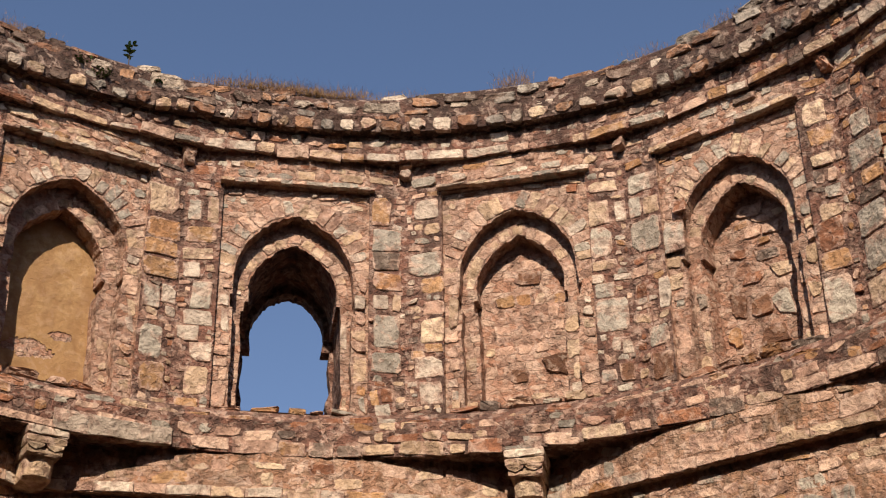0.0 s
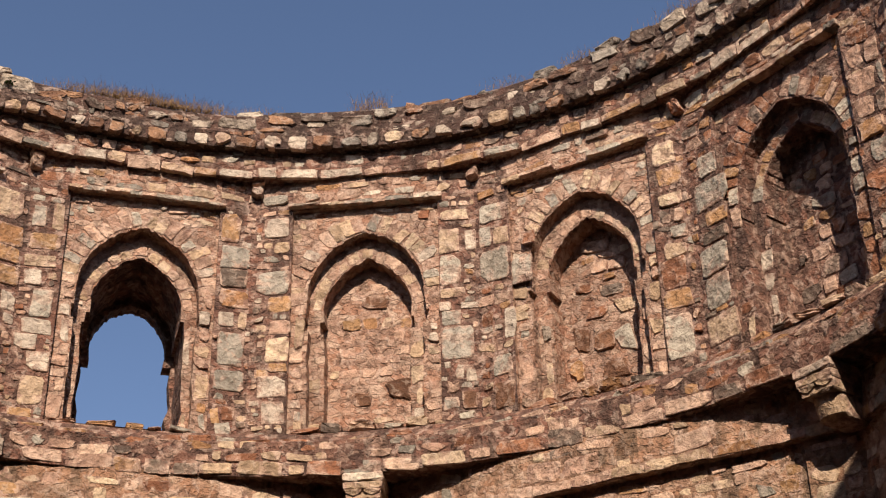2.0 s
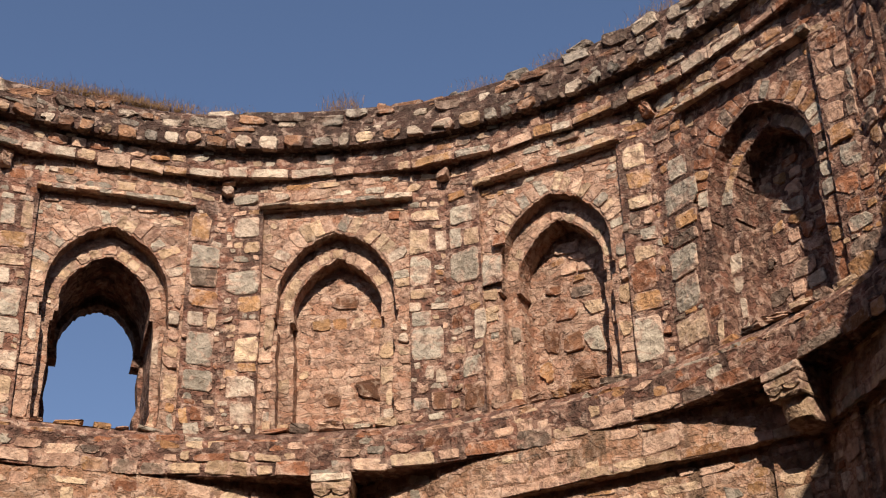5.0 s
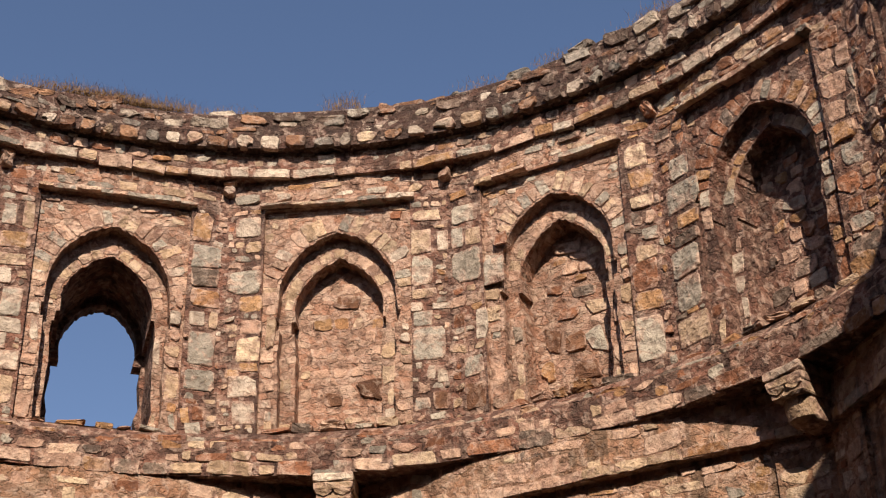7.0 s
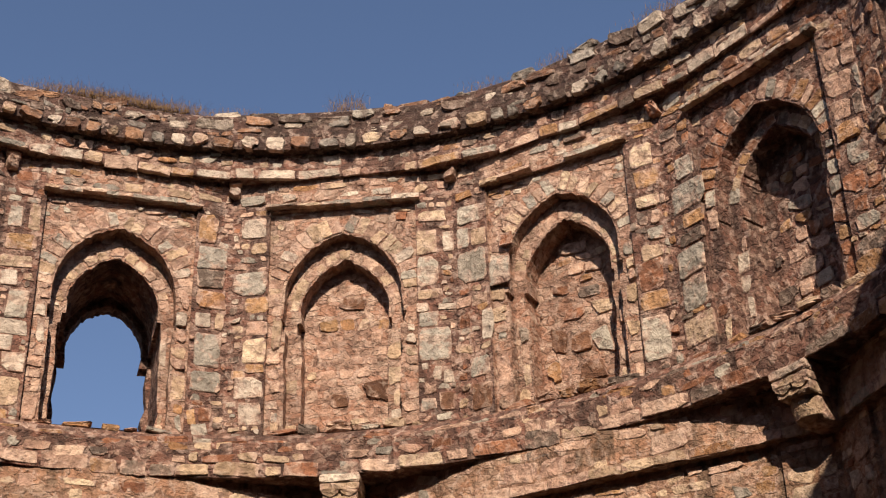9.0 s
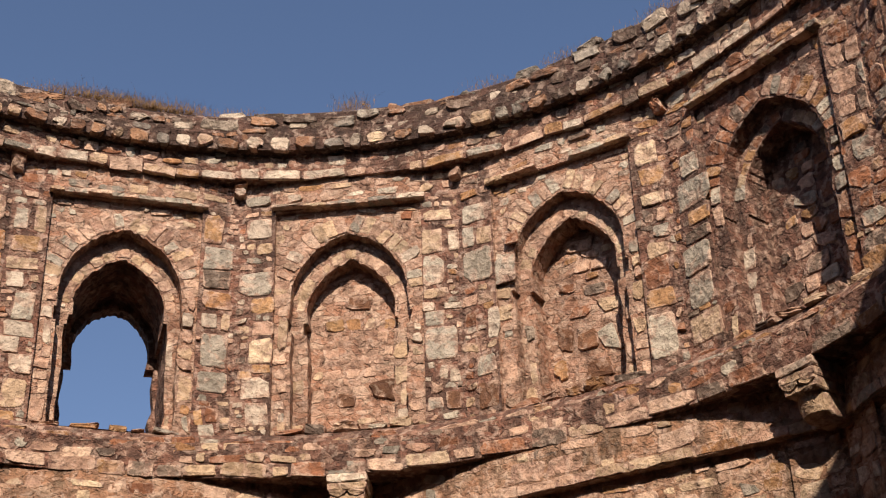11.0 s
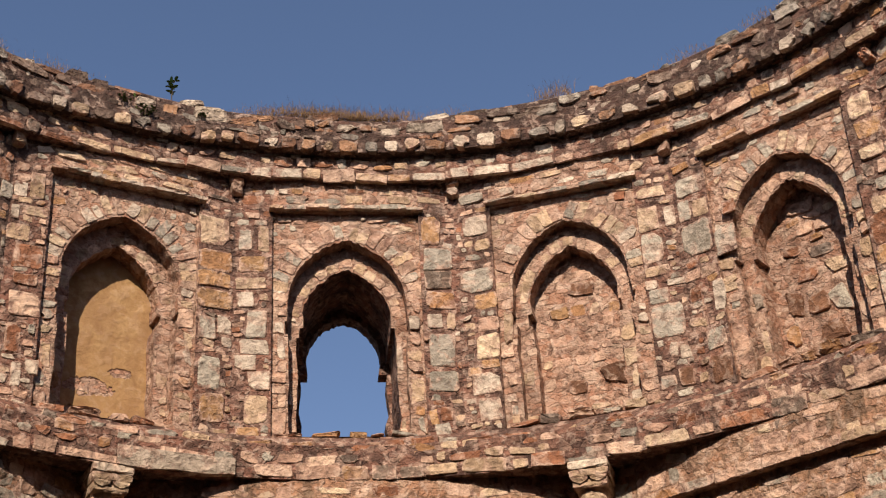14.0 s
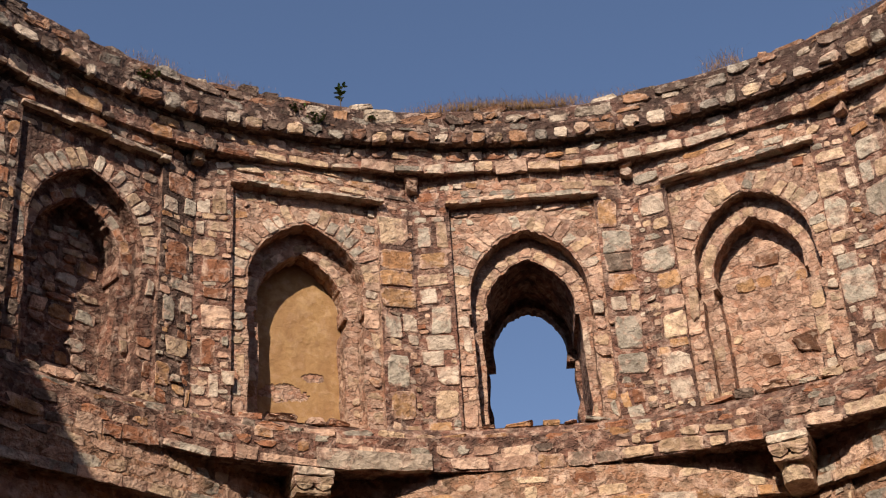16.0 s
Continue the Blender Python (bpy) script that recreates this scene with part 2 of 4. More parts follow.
# ---- stones: rounded irregular blocks of unit size, front towards -y ----
def stone_bm(r, jit, cut):
    """A broken block: four shaken corners, some of them knocked off, and a face that is nearly flat with chipped edges."""
    bm = bmesh.new()
    corners = [(sx * 0.5 + r.uniform(-jit, jit) - sx * jit * 0.6, sz * 0.5 + r.uniform(-jit, jit) - sz * jit * 0.6) for sx, sz in ((-1, -1), (1, -1), (1, 1), (-1, 1))]
    out = []
    for i in range(4):
        p, a, b = corners[i], corners[i - 1], corners[(i + 1) % 4]
        c = r.uniform(0.03, cut) * (2.2 if r.random() < 0.3 else 1.0)
        d = c * r.uniform(0.5, 1.6)
        out += [(p[0] + (a[0] - p[0]) * c, p[1] + (a[1] - p[1]) * c), (p[0] + (b[0] - p[0]) * d, p[1] + (b[1] - p[1]) * d)]
        m = r.uniform(0.35, 0.65)
        out.append((p[0] + (b[0] - p[0]) * m + r.uniform(-0.5, 0.3) * jit * abs(b[1] - p[1]), p[1] + (b[1] - p[1]) * m + r.uniform(-0.5, 0.3) * jit * abs(b[0] - p[0])))
    n = len(out)
    tx, tz = r.uniform(-0.7, 0.7), r.uniform(-0.7, 0.7)
    rings = []
    for sc, dep in ((1.0, 0.8), (0.99, -0.55), (0.93, -0.95)):
        rings.append([bm.verts.new((x * sc, dep + (0 if dep > 0 else tx * x + tz * z + r.uniform(-0.16, 0.16)), z * sc)) for x, z in out])
    rings.append([bm.verts.new((x * 0.5, -1.02 + (tx * x + tz * z) * 0.5 + r.uniform(-0.12, 0.12), z * 0.5)) for x, z in out])
    for lo, hi in zip(rings, rings[1:]):
        for i in range(n):
            bm.faces.new((lo[i], lo[(i + 1) % n], hi[(i + 1) % n], hi[i]))
    bm.faces.new(rings[-1])
    return bm


STONES = {}
for kind in STONE:
    r2 = random.Random(kind)
    STONES[kind] = [mesh_from("stone_" + kind, stone_bm(r2, r2.choice((0.06, 0.11, 0.16, 0.2)), r2.choice((0.12, 0.2, 0.28))), STONE[kind]) for _ in range(16)]
ROUND = {}
for kind in STONE:
    r2 = random.Random(kind + "r")
    ROUND[kind] = [mesh_from("boulder_" + kind, stone_bm(r2, 0.08, 0.32), STONE[kind]) for _ in range(8)]
SQUARE = {}
for kind in STONE:
    r2 = random.Random(kind + "s")
    SQUARE[kind] = [mesh_from("block_" + kind, stone_bm(r2, 0.06, 0.13), STONE[kind]) for _ in range(8)]

def block_bm(r):
    """A flat-faced slab of unit size with slightly uneven edges."""
    bm = bmesh.new()
    n = 5
    rows = []
    for y, z in ((0.8, -0.5), (-0.95, -0.5), (-1.0, -0.4), (-1.0, 0.42), (-0.93, 0.5), (0.8, 0.5)):
        rows.append([bm.verts.new((-0.5 + i / (n - 1) + (r.uniform(-0.02, 0.02) if 0 < i < n - 1 else 0), y + (r.uniform(-0.16, 0.1) if y < 0 else 0), z + r.uniform(-0.12, 0.12))) for i in range(n)])
    for a, b in zip(rows, rows[1:]):
        for i in range(n - 1):
            bm.faces.new((a[i], a[i + 1], b[i + 1], b[i]))
    for e in (0, n - 1):
        bm.faces.new([row[e] for row in rows])
    bmesh.ops.recalc_face_normals(bm, faces=bm.faces)
    return bm


FLAT = {}
for kind in STONE:
    r2 = random.Random(kind + "f")
    FLAT[kind] = [mesh_from("slab_" + kind, block_bm(r2), STONE[kind]) for _ in range(8)]

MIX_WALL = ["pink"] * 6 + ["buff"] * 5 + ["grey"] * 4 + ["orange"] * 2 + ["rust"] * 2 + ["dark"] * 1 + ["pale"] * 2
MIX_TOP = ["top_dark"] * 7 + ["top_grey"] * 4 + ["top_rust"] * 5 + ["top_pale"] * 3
# for the outer bays: redder stone, darkened further to paint in light falloff
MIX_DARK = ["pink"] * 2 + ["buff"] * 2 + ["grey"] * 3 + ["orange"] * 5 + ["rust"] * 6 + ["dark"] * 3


def lay(parent, kind, u, y, h, w, hh, proud=0.02, roll=0.0, name="stone", square=False, turn=0.0):
    """One stone on a face: u along it, h up, proud of it by that much."""
    ob = new(name, rng.choice((FLAT if square == "flat" else ROUND if square == "round" else SQUARE if square else STONES)[kind]))
    ob.parent = parent
    ob.matrix_basis = pose(u, y, h, 0, roll + (0 if square == "flat" else 180 * rng.randrange(2)), turn) @ Matrix.Diagonal((w, proud, hh, 1))
    return ob


def rubble(parent, y, u0, u1, h0, h1, keep, kinds, taken=(), course=(0.09, 0.19), width=(0.1, 0.26), gap=0.014, proud=(0.003, 0.01), skip=0.08, name="stone"):
    """Courses of uneven rubble over a rectangle, where keep(u, h) is true at the stone's corners and no listed stone lies."""
    h = h0
    while h < h1 - 0.04:
        ch = min(rng.uniform(*course), h1 - h)
        u = u0 + rng.uniform(-0.03, 0.05)
        while u < u1 - 0.04:
            w = min(rng.uniform(*width), u1 - u)
            n = 2 if ch > 0.14 and w < 0.16 and rng.random() < 0.6 else 1
            for j in range(n):
                hh = ch / n
                uc, hc = u + w / 2, h + hh * (j + 0.5)
                fw, fh = max(w - gap * rng.uniform(0.6, 1.8), 0.04), max(hh - gap * rng.uniform(0.5, 1.6), 0.03)
                hc += rng.uniform(-0.012, 0.012)
                clear = all(abs(uc - a) > (fw + c) / 2 - 0.01 or abs(hc - b) > (fh + d) / 2 - 0.01 for a, b, c, d, *_ in taken)
                if clear and rng.random() > skip and all(keep(uc + sx * fw / 2, hc + sz * fh / 2) for sx in (-1, 0, 1) for sz in (-1, 1)):
                    out = rng.uniform(*proud) * (2.2 if rng.random() < 0.2 else 1.0)
                    lay(parent, rng.choice(kinds), uc, y, hc, fw, fh, out, rng.uniform(-7, 7), name)
                    if isinstance(taken, list):
                        taken.append((uc, hc, fw, fh))
            u += w
        h += ch


# ---- arches ----
def arch_h(u, w, spring, apex):
    """Height of a slightly pointed four-centred arch over u."""
    x, point = min(abs(u) / w, 1.0), 0.4 if 0.38 < w < 0.42 else 0.3
    return spring + (apex - spring) * ((1 - point) * math.sqrt(max(0.0, 1 - x ** 2.5)) + point * (1 - x))


def arch_edge(w, jambs, spring, apex, ragged=0.006, n=44):
    """Outline of an opening from its foot on one side over the apex to the other foot."""
    left = []
    for h0, h1, ww in jambs:
        m = max(1, int((h1 - h0) / 0.12))
        left += [(-ww + rng.uniform(-ragged, ragged), h0 + (h1 - h0) * i / m) for i in range(m + 1)]
    right = [(-u + rng.uniform(-ragged, ragged), h) for u, h in reversed(left)]
    top = []
    for i in range(1, n):
        u = -w * math.cos(math.pi * i / n)
        top.append((u, arch_h(u, w, spring, apex) + rng.uniform(-ragged, ragged)))
    return left + top + right


def holed_face(bm, y, u0, u1, h0, h1, edge):
    """A face in the plane y with an opening that stands on its lower edge."""
    n = len(edge)
    peak = max(range(n), key=lambda i: edge[i][1])
    V = lambda u, h: bm.verts.new((u, y, h))
    # left and right of the opening in level strips up to the spring, above it in upright strips
    for side, seq in ((u0, edge[:peak + 1]), (u1, list(reversed(edge[peak:])))):
        for (a, ha), (b, hb) in zip(seq, seq[1:]):
            if abs(hb - ha) < 1e-6:
                continue
            q = [V(side, ha), V(a, ha), V(b, hb), V(side, hb)]
            bm.faces.new(q if side < 0 else q[::-1])
    hp = edge[peak][1]
    q = [V(u0, hp), V(u1, hp), V(u1, h1), V(u0, h1)]
    bm.faces.new(q)


def reveal(bm, edge, y0, y1, shrink=1.0):
    """The sides and soffit of an opening, from depth y0 back to y1."""
    m = max(1, int((y1 - y0) / 0.15))
    rows = []
    for i in range(m + 1):
        y = y0 + (y1 - y0) * i / m
        j = 0.007 if 0 < i < m else 0.0
        rows.append([bm.verts.new((u + rng.uniform(-j, j), y, h + rng.uniform(-j, j))) for u, h in edge])
    for a, b in zip(rows, rows[1:]):
        for i in range(len(edge) - 1):
            bm.faces.new((a[i], b[i], b[i + 1], a[i + 1]))


def quad(bm, pts):
    bm.faces.new([bm.verts.new(p) for p in pts])


def patch(bm, u0, u1, h0, h1, y, amp=0.012, res=0.035, seed=0.0, mat=0):
    """A rough face in the plane y, its edges true."""
    nu, nh = max(2, int((u1 - u0) / res)), max(2, int((h1 - h0) / res))
    g = []
    for j in range(nh + 1):
        row = []
        for i in range(nu + 1):
            u, h = u0 + (u1 - u0) * i / nu, h0 + (h1 - h0) * j / nh
            inner = 0 < i < nu and 0 < j < nh
            q = amp * (noise.noise((u * 7, h * 9, seed)) + 0.6 * noise.noise((u * 17, h * 21, seed + 5))) if inner else 0.0
            row.append(bm.verts.new((u, y + q, h)))
        g.append(row)
    for j in range(nh):
        for i in range(nu):
            bm.faces.new((g[j][i], g[j][i + 1], g[j + 1][i + 1], g[j + 1][i])).material_index = mat


Y1 = 0.048
OUT_W, OUT_SPRING, OUT_APEX = 0.52, 7.954, 8.577
IN_W = 0.395
# depth of the two orders differs from side to side
DEEP1 = {0: 0.18, 1: 0.15, -1: 0.14, -2: 0.14, 4: 0.15, 5: 0.14}
DEEP2 = {0: 0.21, 2: 0.17, 3: 0.23, 4: 0.24, -1: 0.24}


LOW = {0: 0.1, 1: 0.085, 4: 0.03, -1: 0.05}


def orders(k):
    """Depths of the inner order and the niche's back, spring and apex of the inner arch."""
    y2 = Y1 + DEEP1.get(k, 0.125)
    return y2, y2 + DEEP2.get(k, 0.22), 7.816 - LOW.get(k, 0.055) + 0.72 * y2, 8.3 - LOW.get(k, 0.055) + 0.72 * y2


def wall_bay(k):
    """One side of the drum: piers, a sunk panel with an arch of two orders, and a blind back or an open window."""
    bm = bmesh.new()
    top = COR1 + 0.1
    hw = HALF + 0.004
    ftop = frame_top(k)
    Y2, Y3, IN_SPRING, IN_APEX = orders(k)
    # piers and frieze
    for s in (-1, 1):
        u0, u1 = sorted((s * FRAME_W, s * hw))
        patch(bm, u0, u1, LEDGE_HI, top, 0, 0.007, seed=k * 3.1 + s, mat=1)
        f = s * FRAME_W
        quad(bm, [(f, 0, SILL), (f, Y1, SILL), (f, Y1, ftop), (f, 0, ftop)][::-s])
    patch(bm, -FRAME_W, FRAME_W, ftop, top, 0, 0.007, seed=k * 2.7)
    quad(bm, [(-FRAME_W, 0, ftop), (-FRAME_W, Y1, ftop), (FRAME_W, Y1, ftop), (FRAME_W, 0, ftop)])
    outer = arch_edge(OUT_W, [(SILL, 7.618, OUT_W - 0.01), (7.618, 7.747, OUT_W + 0.022), (7.747, OUT_SPRING, OUT_W)], OUT_SPRING, OUT_APEX, 0.012)
    foot = [(SILL, 7.658, 0.44), (7.658, 7.757, 0.42)] if k == 1 else [(SILL, 7.638, IN_W - 0.012), (7.638, 7.757, IN_W + 0.025)]
    inner = arch_edge(IN_W, foot + [(7.757, IN_SPRING, IN_W)], IN_SPRING, IN_APEX, 0.012)
    holed_face(bm, Y1, -FRAME_W, FRAME_W, SILL, ftop, outer)
    reveal(bm, outer, Y1, Y2)
    holed_face(bm, Y2, -OUT_W - 0.05, OUT_W + 0.05, SILL, OUT_APEX + 0.02, inner)
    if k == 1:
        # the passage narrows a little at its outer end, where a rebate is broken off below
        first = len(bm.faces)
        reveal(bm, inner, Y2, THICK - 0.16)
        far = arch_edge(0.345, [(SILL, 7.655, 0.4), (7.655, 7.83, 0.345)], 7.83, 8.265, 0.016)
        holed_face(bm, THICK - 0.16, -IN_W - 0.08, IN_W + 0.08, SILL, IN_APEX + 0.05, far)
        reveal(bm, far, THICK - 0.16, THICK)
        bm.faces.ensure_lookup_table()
        # darker brown mortar here puts the passage's deep shade into the colour
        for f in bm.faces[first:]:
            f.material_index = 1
    else:
        reveal(bm, inner, Y2, Y3)
        patch(bm, -IN_W - 0.05, IN_W + 0.05, SILL, IN_APEX + 0.02, Y3, {0: 0.003, 2: 0.006}.get(k, 0.01), seed=k * 1.9)
    # sill and outside
    quad(bm, [(-FRAME_W, 0, SILL), (FRAME_W, 0, SILL), (FRAME_W, THICK, SILL), (-FRAME_W, THICK, SILL)])
    ho = (AP + THICK) * math.tan(radians(STEP / 2))
    if k == 1:
        holed_face(bm, THICK, -ho, ho, SILL, TOP, far)
        quad(bm, [(-ho, THICK, 6.077), (ho, THICK, 6.077), (ho, THICK, SILL), (-ho, THICK, SILL)])
    else:
        quad(bm, [(-ho, THICK, 6.077), (ho, THICK, 6.077), (ho, THICK, TOP), (-ho, THICK, TOP)])
    # outer bays take browner mortar; part of it is light falloff painted in
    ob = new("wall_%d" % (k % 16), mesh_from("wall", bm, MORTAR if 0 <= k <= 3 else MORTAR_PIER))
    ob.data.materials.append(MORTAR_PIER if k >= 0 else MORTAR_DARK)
    ob.matrix_basis = bay_pose(k)
    what = "an open arched window" if k == 1 else "a blind arched niche"
    tagged(ob, "pinkish rubble stone wall of the drum with " + what, "wall", "sides of the drum", "structure")
    return ob


# ---- rings: ledge, cornices, parapet ----
def ring(name, prof, mat, label, n=96, wob=0.0, cat="cornice", drop=None):
    """A closed ring about the axis from a profile of (radius, height)."""
    bm = bmesh.new()
    rows = []
    full = []
    for (r0, h0), (r1, h1) in zip(prof, prof[1:] + prof[:1]):
        cut = max(1, int(math.hypot(r1 - r0, h1 - h0) / 0.05)) if max(r0, r1) < 5.2 else 1
        full += [(r0 + (r1 - r0) * i / cut, h0 + (h1 - h0) * i / cut) for i in range(cut)]
    prof = full
    for i in range(n):
        a = 2 * math.pi * i / n
        row = []
        for j, (r, h) in enumerate(prof):
            q = wob * (noise.noise((r * math.sin(a) * 3, r * math.cos(a) * 3, h * 4)) + 0.7 * noise.noise((r * math.sin(a) * 11, r * math.cos(a) * 11, h * 13)))
            if cat != "ledge":
                h += sway(math.degrees(a) / STEP)
            if drop and h > TOP - 0.2:
                h += drop(math.degrees(a) / STEP)
            row.append(bm.verts.new(((r + q) * math.sin(a), (r + q) * math.cos(a), h + q * 0.6)))
        rows.append(row)
    m = len(prof)
    for i in range(n):
        a, b = rows[i], rows[(i + 1) % n]
        for j in range(m):
            bm.faces.new((a[j], b[j], b[(j + 1) % m], a[(j + 1) % m]))
    bmesh.ops.recalc_face_normals(bm, faces=bm.faces)
    ob = new(name, mesh_from(name, bm, mat))
    return tagged(ob, label, cat, "", "structure")


def top_fall(k):
    """How far the broken top of the drum rises or falls at a bay number."""
    k = k % 16
    k = k - 16 if k > 8 else k
    f = 0.012 * min(max(k - 1.0, 0.0), 2.5) - 0.8 * sway(k)
    # unseen dip near bay 12, added to let more sun onto the left bays
    f -= 0.34 * math.exp(-((k + 3.7) / 1.5) ** 2)
    return f + 0.05 * noise.noise((k * 2.3, 1.7, 0.4))


R_A, R_B, R_L = 4.958, 4.867, 4.91
ledge = ring("ledge", [(R_L + 0.01, LEDGE_LO), (R_L, LEDGE_LO + 0.05), (R_L, LEDGE_HI - 0.03), (R_L + 0.03, LEDGE_HI), (5.01, SILL - 0.006), (5.6, SILL - 0.006), (5.6, LEDGE_LO)], MORTAR_PIER, "weathered rubble stone ledge running round the foot of the drum", 600, 0.014, "ledge")
cornice_low = ring("cornice_lower", [(R_A, COR1), (R_A, COR1 + 0.1), (R_A + 0.02, COR2 + 0.06), (5.6, COR2 + 0.06), (5.6, COR1)], MORTAR_PIER, "lower projecting stone string course of the drum", 600, 0.02)
cornice_up = ring("cornice_upper", [(R_B, COR2), (R_B, COR2 + 0.12), (R_B + 0.03, TOP - 0.03), (R_B + 0.09, TOP + 0.03), (5.9, TOP + 0.05), (6.05, TOP - 0.08), (6.05, COR2)], MORTAR_DARK, "broken weathered parapet of the roofless drum", 600, 0.03, "parapet", top_fall)

walls = {k: wall_bay(k) for k in range(-2, 14)}

# ---- octagon below ----
OCT = math.tan(radians(22.5))
BAND_LO = 5.835
def octagon_side(k):
    """A side of the octagon under the odd bays; the one behind the camera holds a deep recess."""
    bm = bmesh.new()
    s = OAP * OCT + 0.004
    if k == 9:
        edge = arch_edge(1.45, [(0.0, 3.2, 1.45)], 3.2, 4.6)
        holed_face(bm, 0.05, -s - 0.02, s + 0.02, 0, BAND_LO, edge)
        reveal(bm, edge, 0.05, 2.6)
        quad(bm, [(-1.6, 2.6, 0), (1.6, 2.6, 0), (1.6, 2.6, 4.7), (-1.6, 2.6, 4.7)])
    else:
        for e in (-1, 1):
            u0, u1 = sorted((e * 1.63, e * (s + 0.02)))
            quad(bm, [(u0, 0.05, 0), (u1, 0.05, 0), (u1, 0.05, BAND_LO), (u0, 0.05, BAND_LO)])
            quad(bm, [(e * 1.63, 0.05, 0), (e * 1.63, 0.085, 0), (e * 1.63, 0.085, BAND_LO), (e * 1.63, 0.05, BAND_LO)])
        quad(bm, [(-1.63, 0.085, 0), (1.63, 0.085, 0), (1.63, 0.085, 5.2), (-1.63, 0.085, 5.2)])
        patch(bm, -1.63, 1.63, 5.2, BAND_LO, 0.085, 0.007, seed=k * 1.7)
    patch(bm, -s, s, BAND_LO, LEDGE_LO + 0.03, 0, 0.007, seed=k * 1.3)
    quad(bm, [(-s, 0, BAND_LO), (s, 0, BAND_LO), (s, 0.1, BAND_LO), (-s, 0.1, BAND_LO)])
    # outside face and the flat roof over the thick lower wall
    so = (OAP + 3.0) * OCT + 0.01
    quad(bm, [(-so, 3.0, 0), (so, 3.0, 0), (so, 3.0, 6.176), (-so, 3.0, 6.176)])
    si = 5.6 * OCT
    quad(bm, [(-si, 0.6, 6.176), (si, 0.6, 6.176), (so, 3.0, 6.176), (-so, 3.0, 6.176)])
    ob = new("wall_lower_%d" % (k % 16), mesh_from("wall_lower", bm, MORTAR_BAND))
    ob.matrix_basis = bay_pose(k, OAP)
    return tagged(ob, "pinkish rubble wall of the octagon below the ledge", "wall", "sides of the octagon", "structure")


lower = {k: octagon_side(k) for k in range(-1, 15, 2)}

# ground
bm = bmesh.new()
rad = [0.0, 3, 6, 10, 40, 200, 1500]
rows = [[bm.verts.new((r * math.sin(a), r * math.cos(a), 0.0)) for a in [2 * math.pi * i / 64 for i in range(64)]] for r in rad[1:]]
c0 = bm.verts.new((0, 0, 0))
for i in range(64):
    bm.faces.new((c0, rows[0][(i + 1) % 64], rows[0][i]))
    for a, b in zip(rows, rows[1:]):
        bm.faces.new((a[i], a[(i + 1) % 64], b[(i + 1) % 64], b[i]))
bmesh.ops.recalc_face_normals(bm, faces=bm.faces)
tagged(new("ground", mesh_from("ground", bm, EARTH)), "dry brown earth floor of the roofless tomb", "ground", "", "structure")

# ---- brackets under the overhanging corners ----
def box_ring(bm, rings):
    """A lofted solid from closed rings of points, bottom to top, capped."""
    vs = [[bm.verts.new(p) for p in r] for r in rings]
    n = len(vs[0])
    for a, b in zip(vs, vs[1:]):
        for i in range(n):
            bm.faces.new((a[i], a[(i + 1) % n], b[(i + 1) % n], b[i]))
    bm.faces.new(vs[0][::-1])
    bm.faces.new(vs[-1])
    bmesh.ops.recalc_face_normals(bm, faces=bm.faces)


def slab(bm, hw, y0, y1, h0, h1, wear=0.006, cuts=6):
    """A worn block: front at y0, back at y1."""
    r = random.Random(int(hw * 1000 + h0 * 100))
    rings = []
    for h, inset in ((h0, 0.008), (h0 + 0.012, 0), (h1 - 0.012, 0), (h1, 0.008)):
        ring_pts = [(-hw + inset, y1, h)]
        for i in range(cuts + 1):
            u = -hw + inset + (2 * hw - 2 * inset) * i / cuts
            ring_pts.append((u + r.uniform(-wear, wear), y0 + inset + r.uniform(-wear, wear), h + r.uniform(-wear, wear)))
        ring_pts.append((hw - inset, y1, h))
        rings.append(ring_pts)
    box_ring(bm, rings)


def bracket():
    """A carved stone corbel: thin abacus, tier with pendent leaves, half-round console."""
    top = new("bracket")
    bm = bmesh.new()
    slab(bm, 0.166, -0.195, 0.35, 6.141, 6.213)
    part("abacus", bm, STONE["pale"], top)
    bm = bmesh.new()
    slab(bm, 0.16, -0.183, 0.35, 6.072, 6.138)
    slab(bm, 0.143, -0.152, 0.35, 5.993, 6.074)
    part("tier", bm, STONE["buff"], top)
    for u in (-0.077, 0.077):
        bm = bmesh.new()
        w = 0.07
        pts = [(-w, 0.0), (-w * 0.9, -0.022), (-w * 0.5, -0.036), (0, -0.05), (w * 0.5, -0.036), (w * 0.9, -0.022), (w, 0.0)]
        box_ring(bm, [[(u + x, -0.176 + 0.01 * (z < -0.03), 6.075 + z) for x, z in pts], [(u + x, -0.14, 6.075 + z) for x, z in pts]])
        part("leaf", bm, STONE["buff"], top)
    bm = bmesh.new()
    rings = []
    for h, hw, y in ((5.82, 0.03, 0.28), (5.817, 0.06, 0.15), (5.818, 0.092, 0.04), (5.828, 0.112, -0.03), (5.848, 0.118, -0.075), (5.919, 0.116, -0.1), (5.998, 0.12, -0.11)):
        pts = [(-hw, 0.45, h)]
        for i in range(9):
            a = math.pi * (1 - i / 8)
            pts.append((hw * math.cos(a) * (1 + 0.02 * math.sin(7 * i)), y + 0.07 - 0.07 * math.sin(a) + 0.004 * math.cos(5 * i + h * 40), h))
        pts.append((hw, 0.45, h))
        rings.append(pts)
    box_ring(bm, rings)
    part("console", bm, STONE["buff"], top)
    return tagged(top, "carved buff stone bracket under the overhanging ledge", "bracket", "brackets under the ledge")


br = bracket()
BACK = 0.09
br.matrix_basis = bay_pose(0) @ pose(0, BACK, 0)
